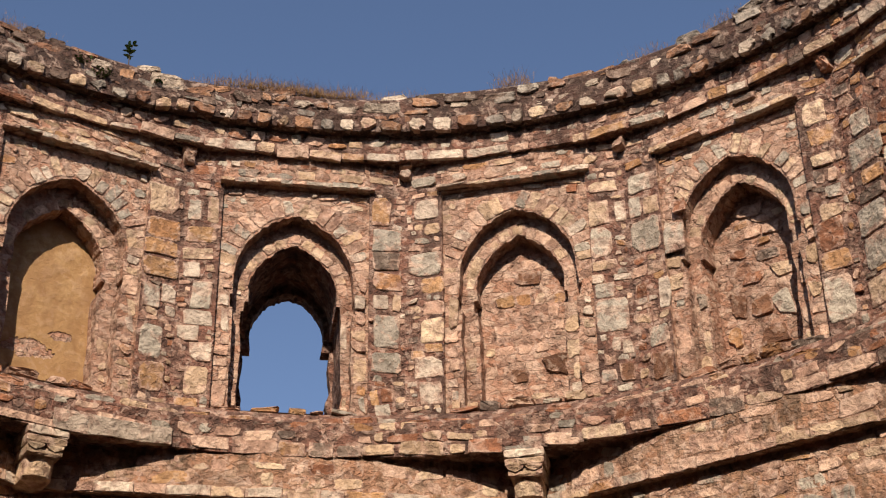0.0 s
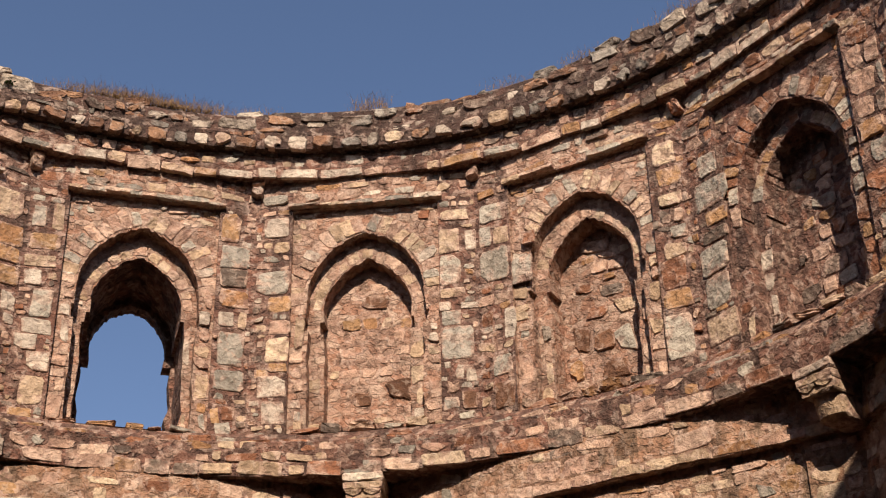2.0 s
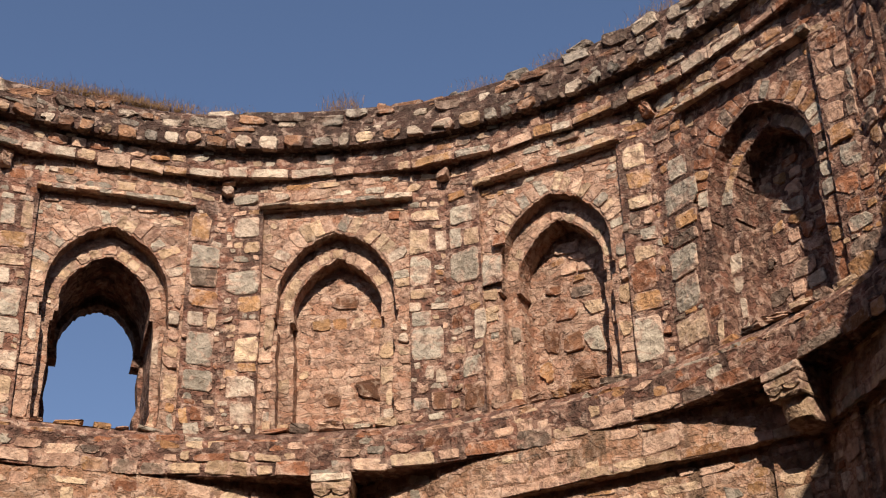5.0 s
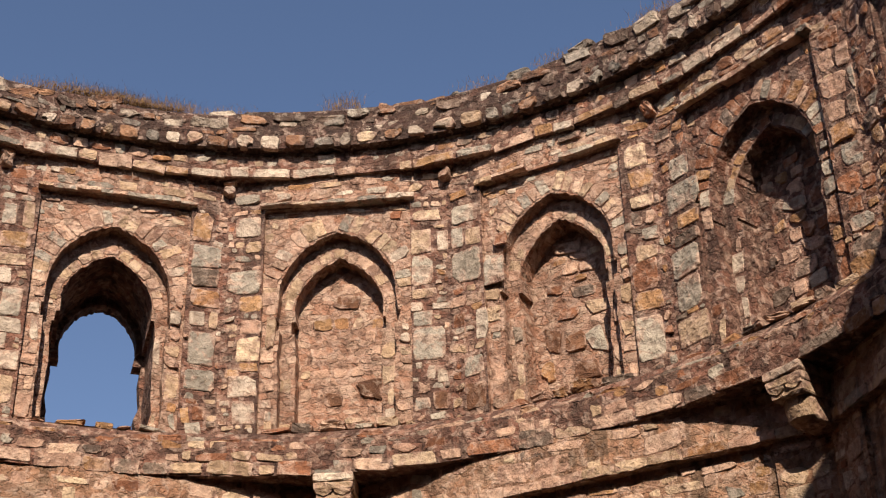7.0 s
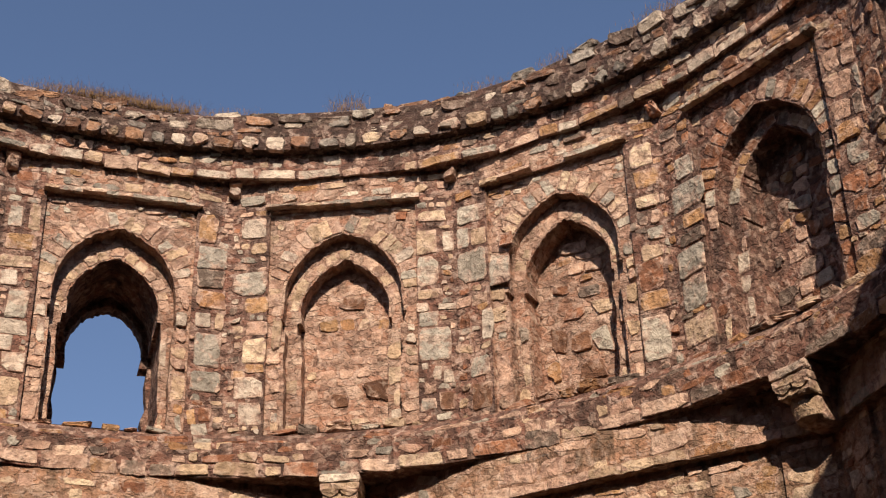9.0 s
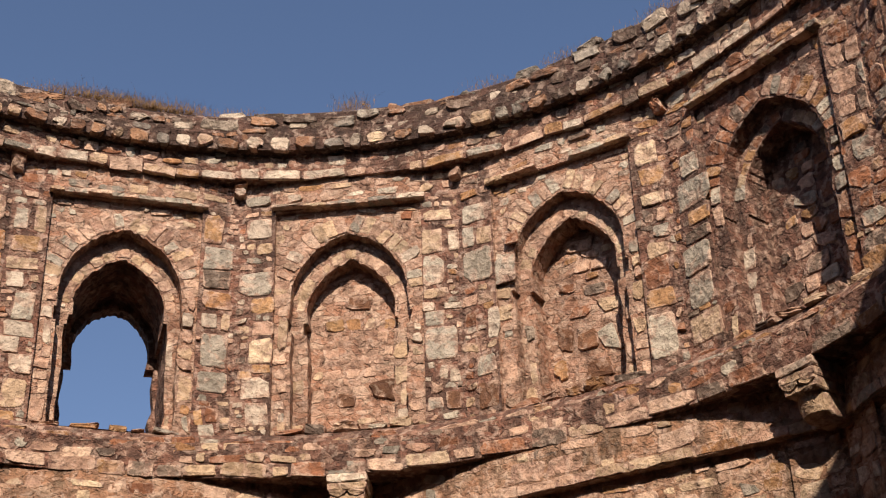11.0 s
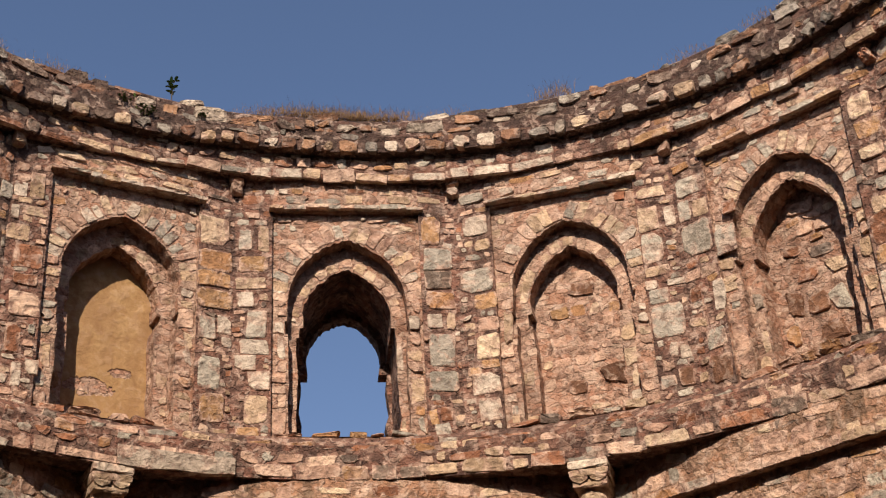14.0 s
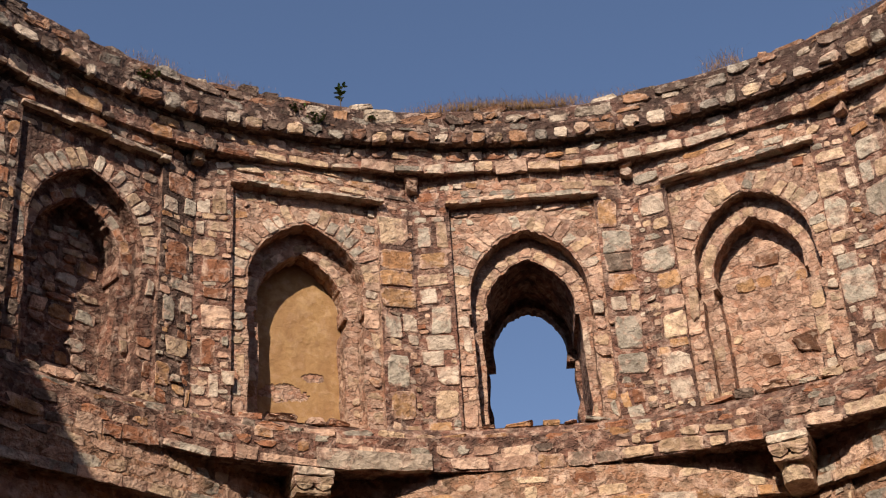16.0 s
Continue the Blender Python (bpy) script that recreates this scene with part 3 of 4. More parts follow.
for k in (2, 4, 6, 8, 10, 12, 14):
    copy_thing(br, bay_pose(k) @ pose(0.01 if k == 2 else 0, BACK, 0))

# ---- plants on the broken top ----
def rim_h(k):
    return TOP + 0.03 + top_fall(k) + sway(k)


def grass(k, r, h, n, tall, spread, seed):
    g = random.Random(seed)
    bm = bmesh.new()
    for _ in range(13 * n):
        x, y = g.gauss(0, spread * 1.3), g.gauss(0, 0.06)
        L = tall * g.uniform(0.15, 0.8) * (1.3 if g.random() < 0.04 else 1.0)
        a, lean = g.uniform(0, 6.28), g.uniform(0.2, 0.9) * L
        w = 0.0018
        prev = None
        for i in range(4):
            f = i / 3
            c = Vector((x + math.cos(a) * lean * f * f, y + math.sin(a) * lean * f * f, L * f))
            s = Vector((-math.sin(a), math.cos(a), 0)) * w * (1 - 0.85 * f)
            row = (bm.verts.new(c - s), bm.verts.new(c + s))
            if prev:
                bm.faces.new((prev[0], prev[1], row[1], row[0]))
            prev = row
    ob = new("grass_tuft", mesh_from("grass_tuft", bm, STRAW))
    ob.matrix_basis = bay_pose(k, r, h)
    return tagged(ob, "dry straw-coloured grass on top of the broken wall", "grass", "grass on the wall top", "stuff")


for i, (k, n, tall, spread) in enumerate(((0.62, 50, 0.07, 0.1), (0.8, 120, 0.12, 0.13), (0.95, 130, 0.13, 0.13), (1.1, 120, 0.12, 0.13), (1.24, 70, 0.1, 0.1), (1.5, 25, 0.06, 0.1),
                                          (2.0, 26, 0.15, 0.05), (2.08, 10, 0.2, 0.03), (2.7, 25, 0.07, 0.1), (3.1, 40, 0.08, 0.12), (3.62, 50, 0.1, 0.12), (-0.35, 40, 0.08, 0.12), (-0.75, 40, 0.08, 0.12))):
    grass(k, 4.99, rim_h(k) + 0.02, n, tall, spread, i)


def leafy(name, k, r, h, stems, tall, leaf, spread, label, seed):
    """A small plant: thin bent stems and flat oval leaves set round them."""
    g = random.Random(seed)
    top = new(name)
    top.matrix_basis = bay_pose(k, r, h)
    sb, lb = bmesh.new(), bmesh.new()
    for _ in range(stems):
        a, L = g.uniform(0, 6.28), tall * g.uniform(0.55, 1.0)
        pts = [Vector((math.cos(a) * spread * f * f, math.sin(a) * spread * f * f * 0.6, L * f)) for f in (0, 0.3, 0.6, 1.0)]
        rows = []
        for i, c in enumerate(pts):
            w = 0.004 * (1 - 0.2 * i)
            rows.append([sb.verts.new(c + Vector((math.cos(q) * w, math.sin(q) * w, 0))) for q in (0, 2.09, 4.19)])
        for p, q in zip(rows, rows[1:]):
            for i in range(3):
                sb.faces.new((p[i], p[(i + 1) % 3], q[(i + 1) % 3], q[i]))
        for _ in range(7):
            f = g.uniform(0.45, 1.0)
            c = Vector((math.cos(a) * spread * f * f, math.sin(a) * spread * f * f * 0.6, L * f))
            d = Vector((g.uniform(-1, 1), g.uniform(-1, 1), g.uniform(-0.5, 0.6))).normalized()
            s = d.cross(Vector((g.uniform(-0.3, 0.3), g.uniform(-0.3, 0.3), 1))).normalized()
            l = leaf * g.uniform(0.6, 1.1)
            q = [c, c + d * l * 0.35 + s * l * 0.3, c + d * l * 0.75 + s * l * 0.25, c + d * l, c + d * l * 0.75 - s * l * 0.25, c + d * l * 0.35 - s * l * 0.3]
            lb.faces.new([lb.verts.new(v) for v in q])
    part("stem", sb, TWIG, top)
    part("foliage", lb, LEAF, top)
    return tagged(top, label, "plant")


leafy("sapling", 0.17, 4.97, rim_h(0.17) - 0.03, 4, 0.29, 0.06, 0.02, "small green sapling rooted in the broken wall top", 3)
for i, (k, r, h, n, tall, spread) in enumerate(((0.03, 4.83, 9.52, 12, 0.1, 0.1), (-0.06, 4.84, 9.64, 8, 0.06, 0.09), (-0.8, 4.82, 9.55, 14, 0.1, 0.12), (0.3, 4.84, 9.62, 6, 0.06, 0.07))):
    leafy("weed", k, r, h + sway(k), n, tall, 0.034, spread, "low green weed growing from the parapet stones", 4 + i)

# ---- stones of the walls, the drum's visible sides ----
# blocks of the piers that differ in size and colour: across, up, width, height, kind
PICKED = {}
PICKED.setdefault(0, []).extend([
    (0.80, 8.60, 0.29, 0.30, "buff"), (0.82, 8.29, 0.30, 0.22, "orange"), (0.82, 8.10, 0.31, 0.15, "orange"),
    (0.83, 7.90, 0.32, 0.20, "orange"), (0.76, 7.61, 0.16, 0.23, "grey"), (0.92, 7.66, 0.13, 0.17, "pale"),
    (0.94, 7.50, 0.10, 0.11, "pale"), (0.79, 7.19, 0.20, 0.32, "grey"), (0.83, 6.87, 0.22, 0.27, "orange")])
PICKED.setdefault(1, []).extend([
    (-0.90, 8.54, 0.12, 0.22, "grey"), (-0.74, 8.55, 0.10, 0.28, "buff"), (-0.83, 8.29, 0.26, 0.17, "orange"),
    (-0.84, 8.10, 0.28, 0.13, "buff"), (-0.89, 7.93, 0.15, 0.15, "pale"), (-0.79, 7.69, 0.19, 0.27, "grey"),
    (-0.81, 7.47, 0.25, 0.14, "pale"), (-0.89, 7.32, 0.19, 0.15, "pale"), (-0.77, 7.15, 0.19, 0.18, "pale"),
    (-0.78, 6.88, 0.21, 0.26, "buff")])
PICKED.setdefault(1, []).extend([
    (0.77, 8.64, 0.17, 0.32, "orange"), (0.82, 8.35, 0.28, 0.23, "grey"), (0.82, 8.14, 0.25, 0.19, "dark"),
    (0.83, 7.93, 0.27, 0.17, "orange"), (0.77, 7.72, 0.15, 0.15, "pale"), (0.82, 7.44, 0.24, 0.33, "grey"),
    (0.82, 7.14, 0.28, 0.22, "grey"), (0.91, 7.72, 0.08, 0.18, "buff")])
PICKED.setdefault(2, []).extend([
    (-0.80, 8.66, 0.25, 0.22, "pale"), (-0.75, 8.45, 0.15, 0.12, "buff"), (-0.82, 8.10, 0.31, 0.23, "grey"),
    (-0.76, 7.88, 0.21, 0.17, "orange"), (-0.74, 7.65, 0.20, 0.14, "pink"), (-0.77, 7.43, 0.22, 0.24, "buff"),
    (-0.75, 7.26, 0.17, 0.08, "orange"), (-0.79, 7.08, 0.25, 0.20, "pale"), (-0.78, 6.84, 0.20, 0.21, "pale")])
PICKED.setdefault(2, []).extend([
    (0.81, 8.64, 0.26, 0.12, "buff"), (0.76, 8.39, 0.19, 0.27, "buff"), (0.95, 8.37, 0.11, 0.22, "pale"),
    (0.76, 8.08, 0.19, 0.29, "grey"), (0.77, 7.85, 0.22, 0.10, "buff"), (0.71, 7.73, 0.11, 0.10, "pale"),
    (0.92, 7.72, 0.17, 0.06, "pale"), (0.76, 7.61, 0.18, 0.14, "grey"), (0.81, 7.37, 0.29, 0.33, "grey"),
    (0.82, 7.10, 0.08, 0.13, "pale"), (0.92, 7.06, 0.09, 0.13, "pale"), (0.90, 6.83, 0.13, 0.18, "brown")])
PICKED.setdefault(3, []).extend([
    (-0.82, 8.59, 0.28, 0.21, "grey"), (-0.90, 8.37, 0.12, 0.22, "grey"), (-0.75, 8.34, 0.15, 0.17, "buff"),
    (-0.81, 8.07, 0.28, 0.35, "grey"), (-0.56, 7.94, 0.21, 0.25, "grey"), (-0.49, 8.24, 0.13, 0.13, "rust"),
    (-0.91, 7.55, 0.11, 0.13, "rust"), (-0.69, 7.46, 0.12, 0.30, "pale"), (-0.78, 7.09, 0.18, 0.19, "grey"),
    (-0.77, 6.81, 0.19, 0.25, "brown")])
PICKED.setdefault(3, []).extend([
    (0.82, 8.65, 0.21, 0.23, "buff"), (0.84, 8.41, 0.22, 0.18, "orange"), (0.83, 8.19, 0.21, 0.13, "buff"),
    (0.88, 7.87, 0.15, 0.13, "grey"), (0.79, 7.50, 0.22, 0.26, "rust"), (0.80, 7.27, 0.25, 0.17, "orange"),
    (0.78, 6.94, 0.24, 0.42, "grey")])
PICKED.setdefault(4, []).extend([
    (-0.77, 8.35, 0.21, 0.23, "grey"), (-0.78, 8.08, 0.35, 0.27, "grey"), (-0.74, 7.85, 0.22, 0.14, "orange"),
    (-0.78, 7.69, 0.25, 0.11, "dark"), (-0.81, 7.49, 0.30, 0.25, "grey"), (-0.82, 7.20, 0.26, 0.28, "grey"),
    (-0.82, 6.87, 0.33, 0.26, "buff")])
PICKED.setdefault(0, []).extend([
    (-0.92, 8.59, 0.12, 0.16, "pale"), (-0.78, 8.66, 0.13, 0.29, "buff"), (-0.95, 8.36, 0.07, 0.14, "pale"),
    (-0.79, 8.40, 0.23, 0.10, "buff"), (-0.90, 8.18, 0.20, 0.16, "buff"), (-0.80, 7.95, 0.26, 0.22, "rust"),
    (-0.81, 7.74, 0.20, 0.11, "rust"), (-0.80, 7.51, 0.27, 0.24, "pink"), (-0.86, 7.20, 0.13, 0.26, "rust"),
    (-0.69, 6.97, 0.11, 0.13, "pale"), (-0.81, 6.89, 0.09, 0.23, "pale")])
PICKED.setdefault(-1, []).extend([
    (0.84, 8.73, 0.24, 0.21, "rust"), (0.75, 8.50, 0.14, 0.14, "pale"), (0.94, 8.53, 0.11, 0.17, "grey"),
    (0.82, 8.02, 0.21, 0.31, "rust"), (0.90, 7.75, 0.25, 0.12, "grey"), (0.76, 7.50, 0.11, 0.25, "grey"),
    (0.93, 7.58, 0.12, 0.16, "pale"), (0.85, 7.18, 0.21, 0.18, "buff"), (0.73, 6.90, 0.13, 0.22, "orange")])
# blocks that stand out in the blind backs of two niches
NICHE = {2: ((0.25, 7.14, 0.24, 0.21, "brown"), (-0.08, 7.06, 0.18, 0.13, "brown"), (0.045, 8.0, 0.25, 0.17, "brown")),
         3: ((-0.22, 7.36, 0.16, 0.30, "brown"), (-0.02, 7.28, 0.19, 0.24, "brown"), (0.17, 7.26, 0.21, 0.27, "grey"), (0.06, 7.00, 0.26, 0.24, "brown"), (-0.06, 7.57, 0.21, 0.14, "rust"), (0.09, 7.74, 0.23, 0.11, "dark"), (-0.17, 7.81, 0.17, 0.10, "rust"), (0.20, 7.57, 0.21, 0.13, "buff"), (-0.30, 7.06, 0.15, 0.22, "orange"))}


def arch_clear(w, spring, apex, grow):
    """True for points outside an arch opening widened by grow."""
    return lambda u, h: abs(u) > w + grow or h > spring and h > arch_h(u / (1 + grow / w), w, spring, apex) + grow


def around(parent, y, w, spring, apex, n, size, wide, kinds, proud, name="voussoir"):
    """Voussoirs set radially along an arch, outside its edge."""
    for i in range(n):
        t = (i + 0.5) / n
        u = -w * math.cos(math.pi * t)
        h = arch_h(u, w, spring, apex)
        e = 0.01
        dh = (arch_h(u + e, w, spring, apex) - arch_h(u - e, w, spring, apex)) / (2 * e)
        nx, nz = -dh, 1.0
        L = math.hypot(nx, nz)
        nx, nz = nx / L, nz / L
        s = size * rng.uniform(0.75, 1.15)
        lay(parent, rng.choice(kinds), u + nx * s * 0.55, y, h + nz * s * 0.55, wide * rng.uniform(0.7, 1.1), s, rng.uniform(*proud),
            math.degrees(math.atan2(nx, nz)) + rng.uniform(-7, 7), name, True)


for k in SEEN:
    wall, ftop = walls[k], frame_top(k)
    taken = list(PICKED.get(k, []))
    # outer bays use the dark mix, with light falloff put into its colour
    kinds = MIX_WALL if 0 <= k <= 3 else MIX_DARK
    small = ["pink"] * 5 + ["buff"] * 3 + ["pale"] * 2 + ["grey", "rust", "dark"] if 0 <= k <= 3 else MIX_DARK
    Y2, Y3, IN_SPRING, IN_APEX = orders(k)
    for u, h, w, hh, kind in PICKED.get(k, []):
        lay(wall, kind, u, 0.0, h, w * 1.04, hh * 1.04, rng.uniform(0.006, 0.014), rng.uniform(-2, 2), "stone", True)
    for s in (-1, 1):
        u0, u1 = sorted((s * (FRAME_W + 0.01), s * (HALF - 0.005)))
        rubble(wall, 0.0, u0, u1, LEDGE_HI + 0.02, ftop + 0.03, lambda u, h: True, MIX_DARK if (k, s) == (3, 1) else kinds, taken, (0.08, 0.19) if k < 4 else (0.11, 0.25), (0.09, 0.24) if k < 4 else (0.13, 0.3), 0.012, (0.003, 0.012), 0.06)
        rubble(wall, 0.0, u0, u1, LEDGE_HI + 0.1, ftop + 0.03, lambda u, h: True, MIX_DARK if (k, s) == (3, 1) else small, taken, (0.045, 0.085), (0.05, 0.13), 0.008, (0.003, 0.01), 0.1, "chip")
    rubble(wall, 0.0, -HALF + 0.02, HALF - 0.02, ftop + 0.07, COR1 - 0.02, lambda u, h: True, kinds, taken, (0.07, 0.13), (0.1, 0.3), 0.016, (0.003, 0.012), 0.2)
    # thin slabs of the hood over the panel
    u = -FRAME_W - 0.03
    while u < FRAME_W:
        w = min(rng.uniform(0.1, 0.34), FRAME_W + 0.04 - u)
        if w > 0.05 and rng.random() > 0.07 and not (k in (3, 5) and -0.2 < u < -0.05):
            lay(wall, rng.choice(["pale", "pink", "pale", "buff", "grey"]), u + w / 2, -0.004, ftop + 0.024 + rng.uniform(-0.009, 0.009), w + 0.002, rng.uniform(0.026, 0.05), rng.uniform(0.042, 0.068), rng.uniform(-1.5, 1.5), "hood_slab", "flat")
        u += w
    # panel: voussoirs, spandrels, jamb strips
    around(wall, Y1, OUT_W + 0.004, OUT_SPRING, OUT_APEX, 20, 0.19, 0.105, ["pink"] * 6 + ["buff"] * 3 + ["grey"] * 2 + ["pale"] if 1 <= k <= 3 else ["pale"] * 3 + ["grey"] * 3 + ["buff"] * 4 + ["pink"] * 3 if k < 1 else MIX_DARK + ["buff", "grey", "pink"], (0.004, 0.014))
    far_clear = arch_clear(OUT_W, OUT_SPRING, OUT_APEX, 0.2)
    rubble(wall, Y1, -FRAME_W + 0.01, FRAME_W - 0.01, 8.152, ftop - 0.02, far_clear, kinds, (), (0.06, 0.13), (0.07, 0.2), 0.012, (0.003, 0.01), 0.1)
    for s in (-1, 1):
        u0, u1 = sorted((s * (OUT_W + 0.006), s * (FRAME_W - 0.006)))
        rubble(wall, Y1, u0, u1, SILL + 0.03, 8.053, lambda u, h: True, ["pink"] * 5 + ["buff"] * 3 + ["grey", "pale", "orange"] if 0 <= k <= 3 else MIX_DARK, (), (0.1, 0.34), (0.2, 0.3), 0.008, (0.004, 0.014), 0.12)
    # inner order
    around(wall, Y2, IN_W + 0.004, IN_SPRING, IN_APEX, 13, 0.105, 0.13, ["pink"] * 4 + ["buff"] * 3 if 0 <= k <= 3 else MIX_DARK, (0.004, 0.012 if k == 1 else 0.006))
    for s in (-1, 1):
        u0, u1 = sorted((s * (0.446 if k == 1 else IN_W + 0.004), s * (OUT_W - 0.012)))
        rubble(wall, Y2, u0, u1, SILL + 0.03, 7.856, lambda u, h: not 7.599 < h < 7.757, ["pink"] * 4 + ["buff"] * 4 + ["orange", "pale"], (), (0.15, 0.45), (0.2, 0.3), 0.006, (0.004, 0.012), 0.1)
    # backs of the niches
    inside = lambda u, h: abs(u) < IN_W - 0.02 and (h < IN_SPRING or h < arch_h(u, IN_W, IN_SPRING, IN_APEX) - 0.01)
    for u, h, w, hh, kind in NICHE.get(k, ()):
        lay(wall, kind, u, Y3, h, w, hh, rng.uniform(0.012, 0.025), rng.uniform(-5, 5))
    if k == 0:
        bm = bmesh.new()
        cols, rows_n = 120, 240
        grid = [[bm.verts.new((-0.415 + 0.83 * i / cols, Y3 - 0.004 + 0.003 * noise.noise((i * 0.05, j * 0.035, 2.2)), SILL + 0.03 + (IN_APEX - SILL) * j / rows_n)) for i in range(cols + 1)] for j in range(rows_n + 1)]
        for j in range(rows_n):
            for i in range(cols):
                hc, uc = SILL + 0.03 + (IN_APEX - SILL) * (j + 0.5) / rows_n, -0.415 + 0.83 * (i + 0.5) / cols
                ragged = 0.35 * noise.noise((uc * 45, hc * 45, 5.0))
                gone = ((uc + 0.1) / 0.2) ** 2 + ((hc - 7.095) / 0.09) ** 2 < 1 + ragged + 0.9 * noise.noise((uc * 9, hc * 9, 0)) or ((uc - 0.16) / 0.1) ** 2 + ((hc - 7.263) / 0.05) ** 2 < 1 + ragged + 0.8 * noise.noise((uc * 14, hc * 14, 7)) or hc < 6.828 + 0.15 * noise.noise((uc * 6, 3.3, 0)) + 0.06 * ragged
                if not gone:
                    bm.faces.new((grid[j][i], grid[j][i + 1], grid[j + 1][i + 1], grid[j + 1][i]))
        bmesh.ops.delete(bm, geom=[v for v in bm.verts if not v.link_faces], context="VERTS")
        for e in bmesh.ops.extrude_face_region(bm, geom=bm.faces[:])["geom"]:
            if isinstance(e, bmesh.types.BMVert):
                e.co.y -= 0.004
        bmesh.ops.recalc_face_normals(bm, faces=bm.faces)
        part("plaster", bm, PLASTER, wall, "smooth ochre plaster with patches fallen off")
    elif k == 2:
        rubble(wall, Y3, -IN_W, IN_W, SILL + 0.02, IN_APEX, inside, ["pink"] * 8 + ["buff"] * 2 + ["orange"], NICHE[2], (0.08, 0.16), (0.1, 0.24), 0.012, (0.003, 0.008), 0.45)
    elif k != 1:
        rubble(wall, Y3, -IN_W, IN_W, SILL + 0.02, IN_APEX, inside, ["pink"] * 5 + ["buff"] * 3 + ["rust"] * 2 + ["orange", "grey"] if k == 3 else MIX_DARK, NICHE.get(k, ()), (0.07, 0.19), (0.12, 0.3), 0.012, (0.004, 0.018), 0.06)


# ---- stones of the rings ----
def ring_course(parent, r, h, height, width, kinds, proud, k0=-2.4, k1=5.4, gap=0.012, skip=0.05, lift=None, name="stone", wob=0.012, square=False):
    k = k0
    while k < k1:
        w = rng.uniform(*width)
        dk = math.degrees(w / r) / STEP
        if rng.random() > skip:
            hh = rng.uniform(*height)
            z = h + hh / 2 + rng.uniform(-wob, wob) + (lift(k + dk / 2) if lift else 0) + (0 if parent == ledge else sway(k + dk / 2))
            # courses over the outer bays are darkened the same way
            pick = (MIX_TOP if parent == cornice_up else MIX_DARK) if not -0.2 < k < 2.9 and rng.random() < (0.35 if parent == cornice_up else 0.65) else kinds
            ob = lay(parent, rng.choice(pick), 0, 0, 0, 1, 1, 1, 0, name, square if square != "flat" or rng.random() < 0.35 else True)
            p = rng.uniform(*proud)
            ob.matrix_basis = bay_pose(k + dk / 2, r, z) @ pose(0, 0, 0, 0, rng.uniform(-6, 6), 0) @ Matrix.Diagonal((max(w - gap * rng.uniform(0.5, 2), 0.05), p, hh, 1))
        k += dk


SLABS = ["pink"] * 4 + ["pale"] * 4 + ["buff"] * 3 + ["grey"] * 2 + ["orange"]
ring_course(cornice_low, R_A, COR1 - 0.012, (0.05, 0.13), (0.12, 0.4), SLABS, (0.008, 0.03), gap=0.01, skip=0.03, name="slab", square="flat")
ring_course(cornice_low, R_A + 0.005, COR1 + 0.12, (0.06, 0.13), (0.1, 0.26), MIX_WALL, (0.004, 0.014), skip=0.12)
ring_course(cornice_low, R_A + 0.01, COR1 + 0.23, (0.04, 0.08), (0.1, 0.24), MIX_TOP, (0.004, 0.014), skip=0.25)
ring_course(cornice_up, R_B, COR2 - 0.01, (0.1, 0.15), (0.14, 0.26), ["top_pale"] * 5 + ["pale"] * 2 + ["top_grey"] * 4 + ["top_rust"] * 2 + ["buff"] * 3, (0.026, 0.046), gap=0.03, skip=0.05, square="round")
ring_course(cornice_up, R_B + 0.012, COR2 + 0.13, (0.03, 0.09), (0.06, 0.2), MIX_TOP, (0.006, 0.02), skip=0.5, wob=0.03)
ring_course(cornice_up, R_B + 0.02, COR2 + 0.2, (0.05, 0.14), (0.07, 0.3), MIX_TOP, (0.008, 0.026), skip=0.35, wob=0.04)
ring_course(cornice_up, R_B + 0.035, TOP - 0.17, (0.07, 0.17), (0.12, 0.4), MIX_TOP + ["top_rust"] * 4 + ["top_pale"] * 3, (0.03, 0.055), skip=0.2, lift=top_fall, wob=0.03)
ring_course(cornice_up, R_B + 0.08, TOP - 0.08, (0.06, 0.14), (0.1, 0.36), MIX_TOP + ["top_rust"] * 3, (0.03, 0.06), skip=0.3, lift=top_fall, wob=0.03, square="round")
ring_course(cornice_up, R_B + 0.3, TOP - 0.05, (0.05, 0.12), (0.12, 0.36), MIX_TOP, (0.08, 0.14), skip=0.4, lift=top_fall, wob=0.025)
# small corbels at the corners of the sides, under the lower string course
for k in range(-2, 6):
    ob = lay(cornice_low, ["pink", "pink", "buff", "pink", "grey", "pink", "rust", "pink"][(k + 2) % 8], 0, 0, 0, 1, 1, 1, 0, "corbel")
    ob.matrix_basis = bay_pose(k - 0.5, AP / math.cos(radians(STEP / 2)) - 0.02, 9.041) @ Matrix.Diagonal((0.12, 0.075, 0.12, 1))
    ob = lay(cornice_low, "pink", 0, 0, 0, 1, 1, 1, 0, "corbel")
    ob.matrix_basis = bay_pose(k - 0.5, AP / math.cos(radians(STEP / 2)) - 0.02, 9.14) @ Matrix.Diagonal((0.13, 0.05, 0.07, 1))
LEDGE_MIX = ["pink"] * 6 + ["buff"] * 4 + ["grey"] * 3 + ["rust"] * 2 + ["dark"] * 2 + ["orange"] * 2
ring_course(ledge, R_L, LEDGE_LO + 0.0, (0.06, 0.14), (0.14, 0.5), LEDGE_MIX, (0.003, 0.012), gap=0.01, skip=0.05, name="slab", square="flat")
ring_course(ledge, R_L, LEDGE_LO + 0.12, (0.07, 0.11), (0.1, 0.3), LEDGE_MIX, (0.002, 0.01), skip=0.2)
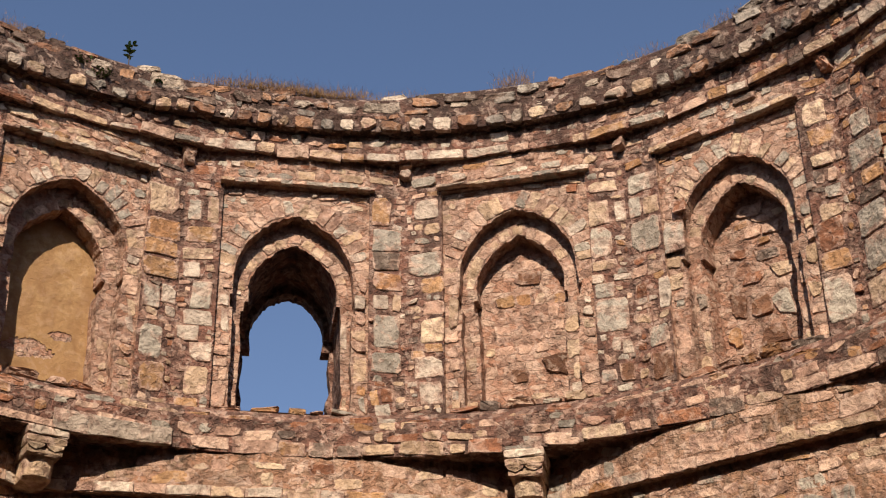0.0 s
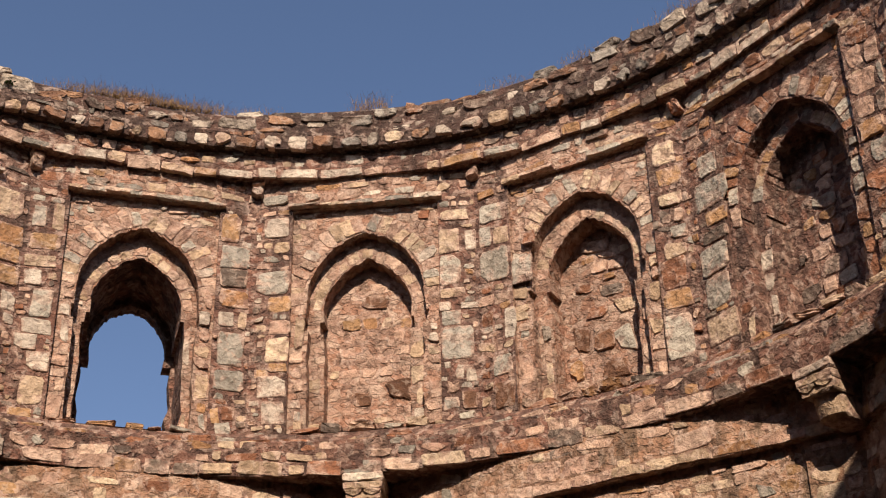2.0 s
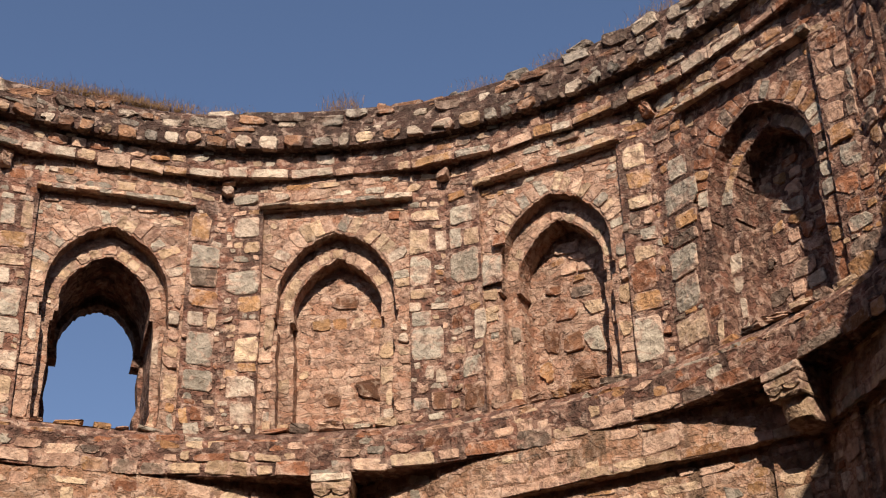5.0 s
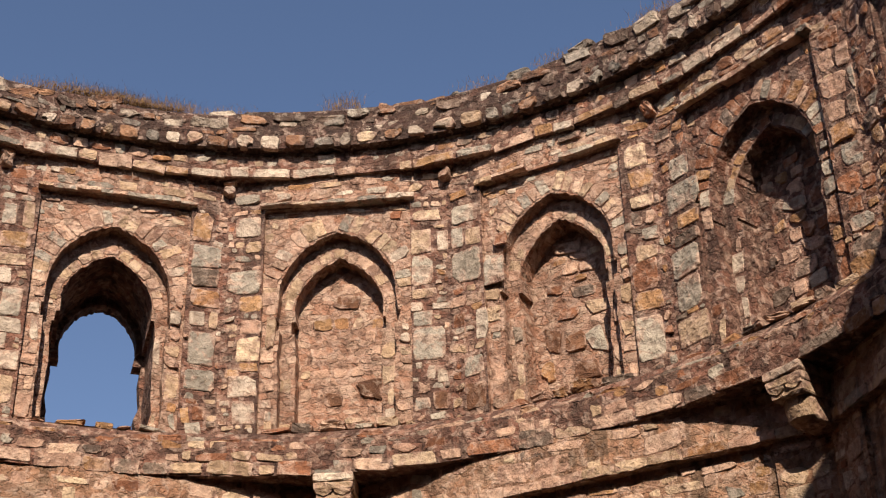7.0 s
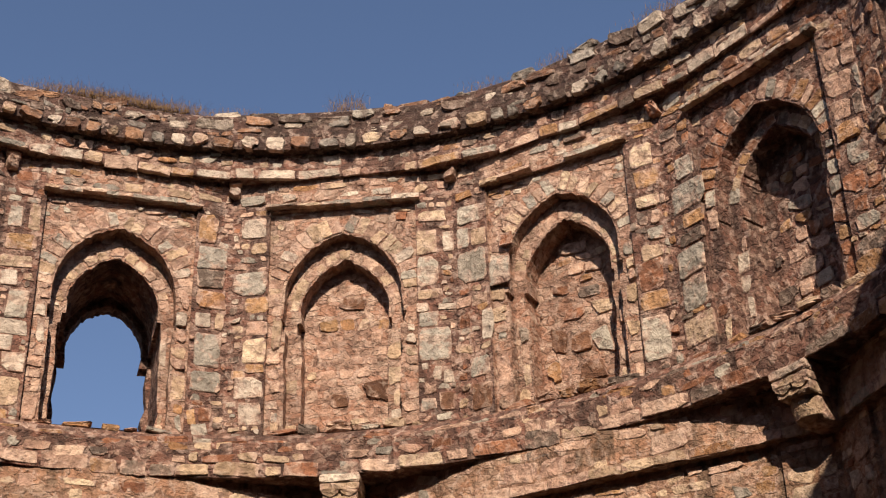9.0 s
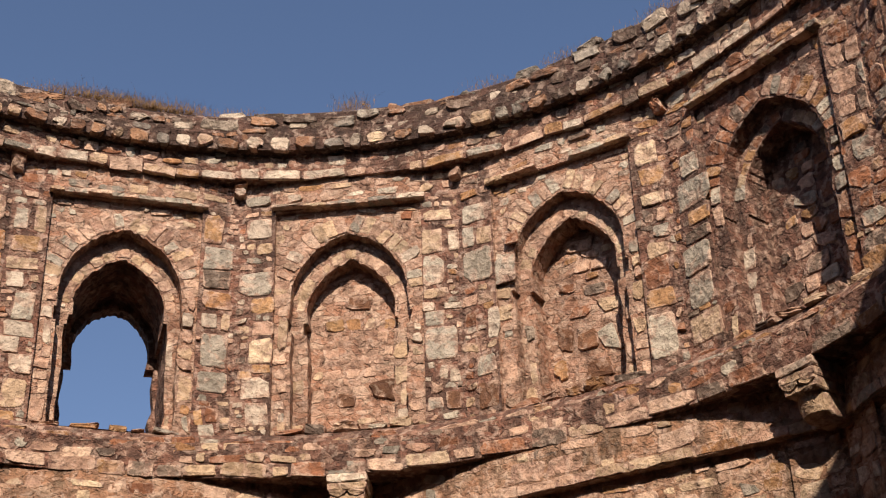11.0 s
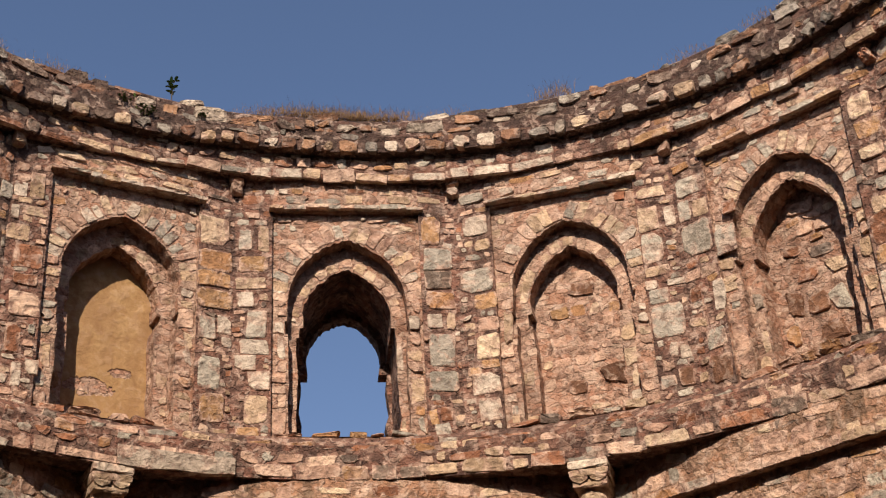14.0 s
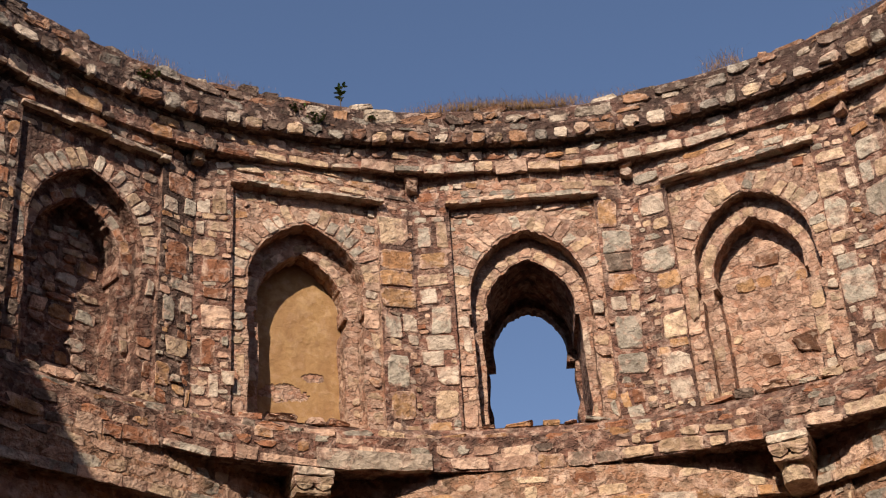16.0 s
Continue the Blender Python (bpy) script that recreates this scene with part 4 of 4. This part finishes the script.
ring_course(ledge, R_L + 0.01, LEDGE_LO + 0.22, (0.07, 0.11), (0.12, 0.3), LEDGE_MIX, (0.002, 0.012), skip=0.15)
ring_course(ledge, R_L + 0.05, LEDGE_HI - 0.05, (0.04, 0.1), (0.12, 0.34), LEDGE_MIX, (0.03, 0.05), skip=0.25)

# a long pale slab in the ledge's lowest course
ob = lay(ledge, "pale", 0, 0, 0, 1, 1, 1, 0, "long_slab", "flat")
ob.matrix_basis = bay_pose(0.26, R_L - 0.012, LEDGE_LO + 0.075) @ Matrix.Diagonal((0.95, 0.03, 0.16, 1))

# loose and bedded stones along the sills of the niches and the window
for k in SEEN:
    u = -0.62
    while u < 0.6:
        w = rng.uniform(0.13, 0.32)
        if rng.random() > 0.1:
            hh = rng.uniform(0.05, 0.12) * (0.55 if k == 1 else 1.0)
            lay(walls[k], rng.choice(["pink", "buff", "grey", "rust", "dark", "orange"]), u + w / 2, 0.06, SILL + hh * 0.3, w, hh, rng.uniform(0.05, 0.09), rng.uniform(-6, 6), "sill_stone")
        u += w * rng.uniform(0.9, 1.25)

# ---- stones of the octagon ----
for k in (-1, 1, 3, 5):
    w = lower[k]
    s = OAP * OCT
    rubble(w, 0.0, -s + 0.02, s - 0.02, BAND_LO + 0.09, LEDGE_LO - 0.01, lambda u, h: True, ["pink"] * 6 + ["buff"] * 5 + ["orange"] * 2 + ["rust", "grey", "dark"], (), (0.1, 0.18), (0.12, 0.34), 0.012, (0.001, 0.007), 0.3)
    u = -s + 0.01
    while u < s - 0.06:
        b = min(rng.uniform(0.16, 0.4), s - u)
        lay(w, rng.choice(SLABS + ["buff", "orange"]), u + b / 2, 0.0, BAND_LO + 0.045, b - 0.006, 0.08, rng.uniform(0.008, 0.022), rng.uniform(-1, 1), "slab", "flat")
        u += b
    rubble(w, 0.085, -1.6, 1.6, 5.3, BAND_LO - 0.03, lambda u, h: True, ["pink"] * 6 + ["buff"] * 4 + ["orange"] * 2 + ["rust", "grey", "grey"], (), (0.1, 0.2), (0.12, 0.34), 0.012, (0.001, 0.008), 0.25)
    for e in (-1, 1):
        u0, u1 = sorted((e * 1.64, e * (s - 0.01)))
        rubble(w, 0.05, u0, u1, 5.3, BAND_LO - 0.03, lambda u, h: True, MIX_WALL, (), (0.1, 0.2), (0.12, 0.3), 0.012, (0.003, 0.011), 0.1)
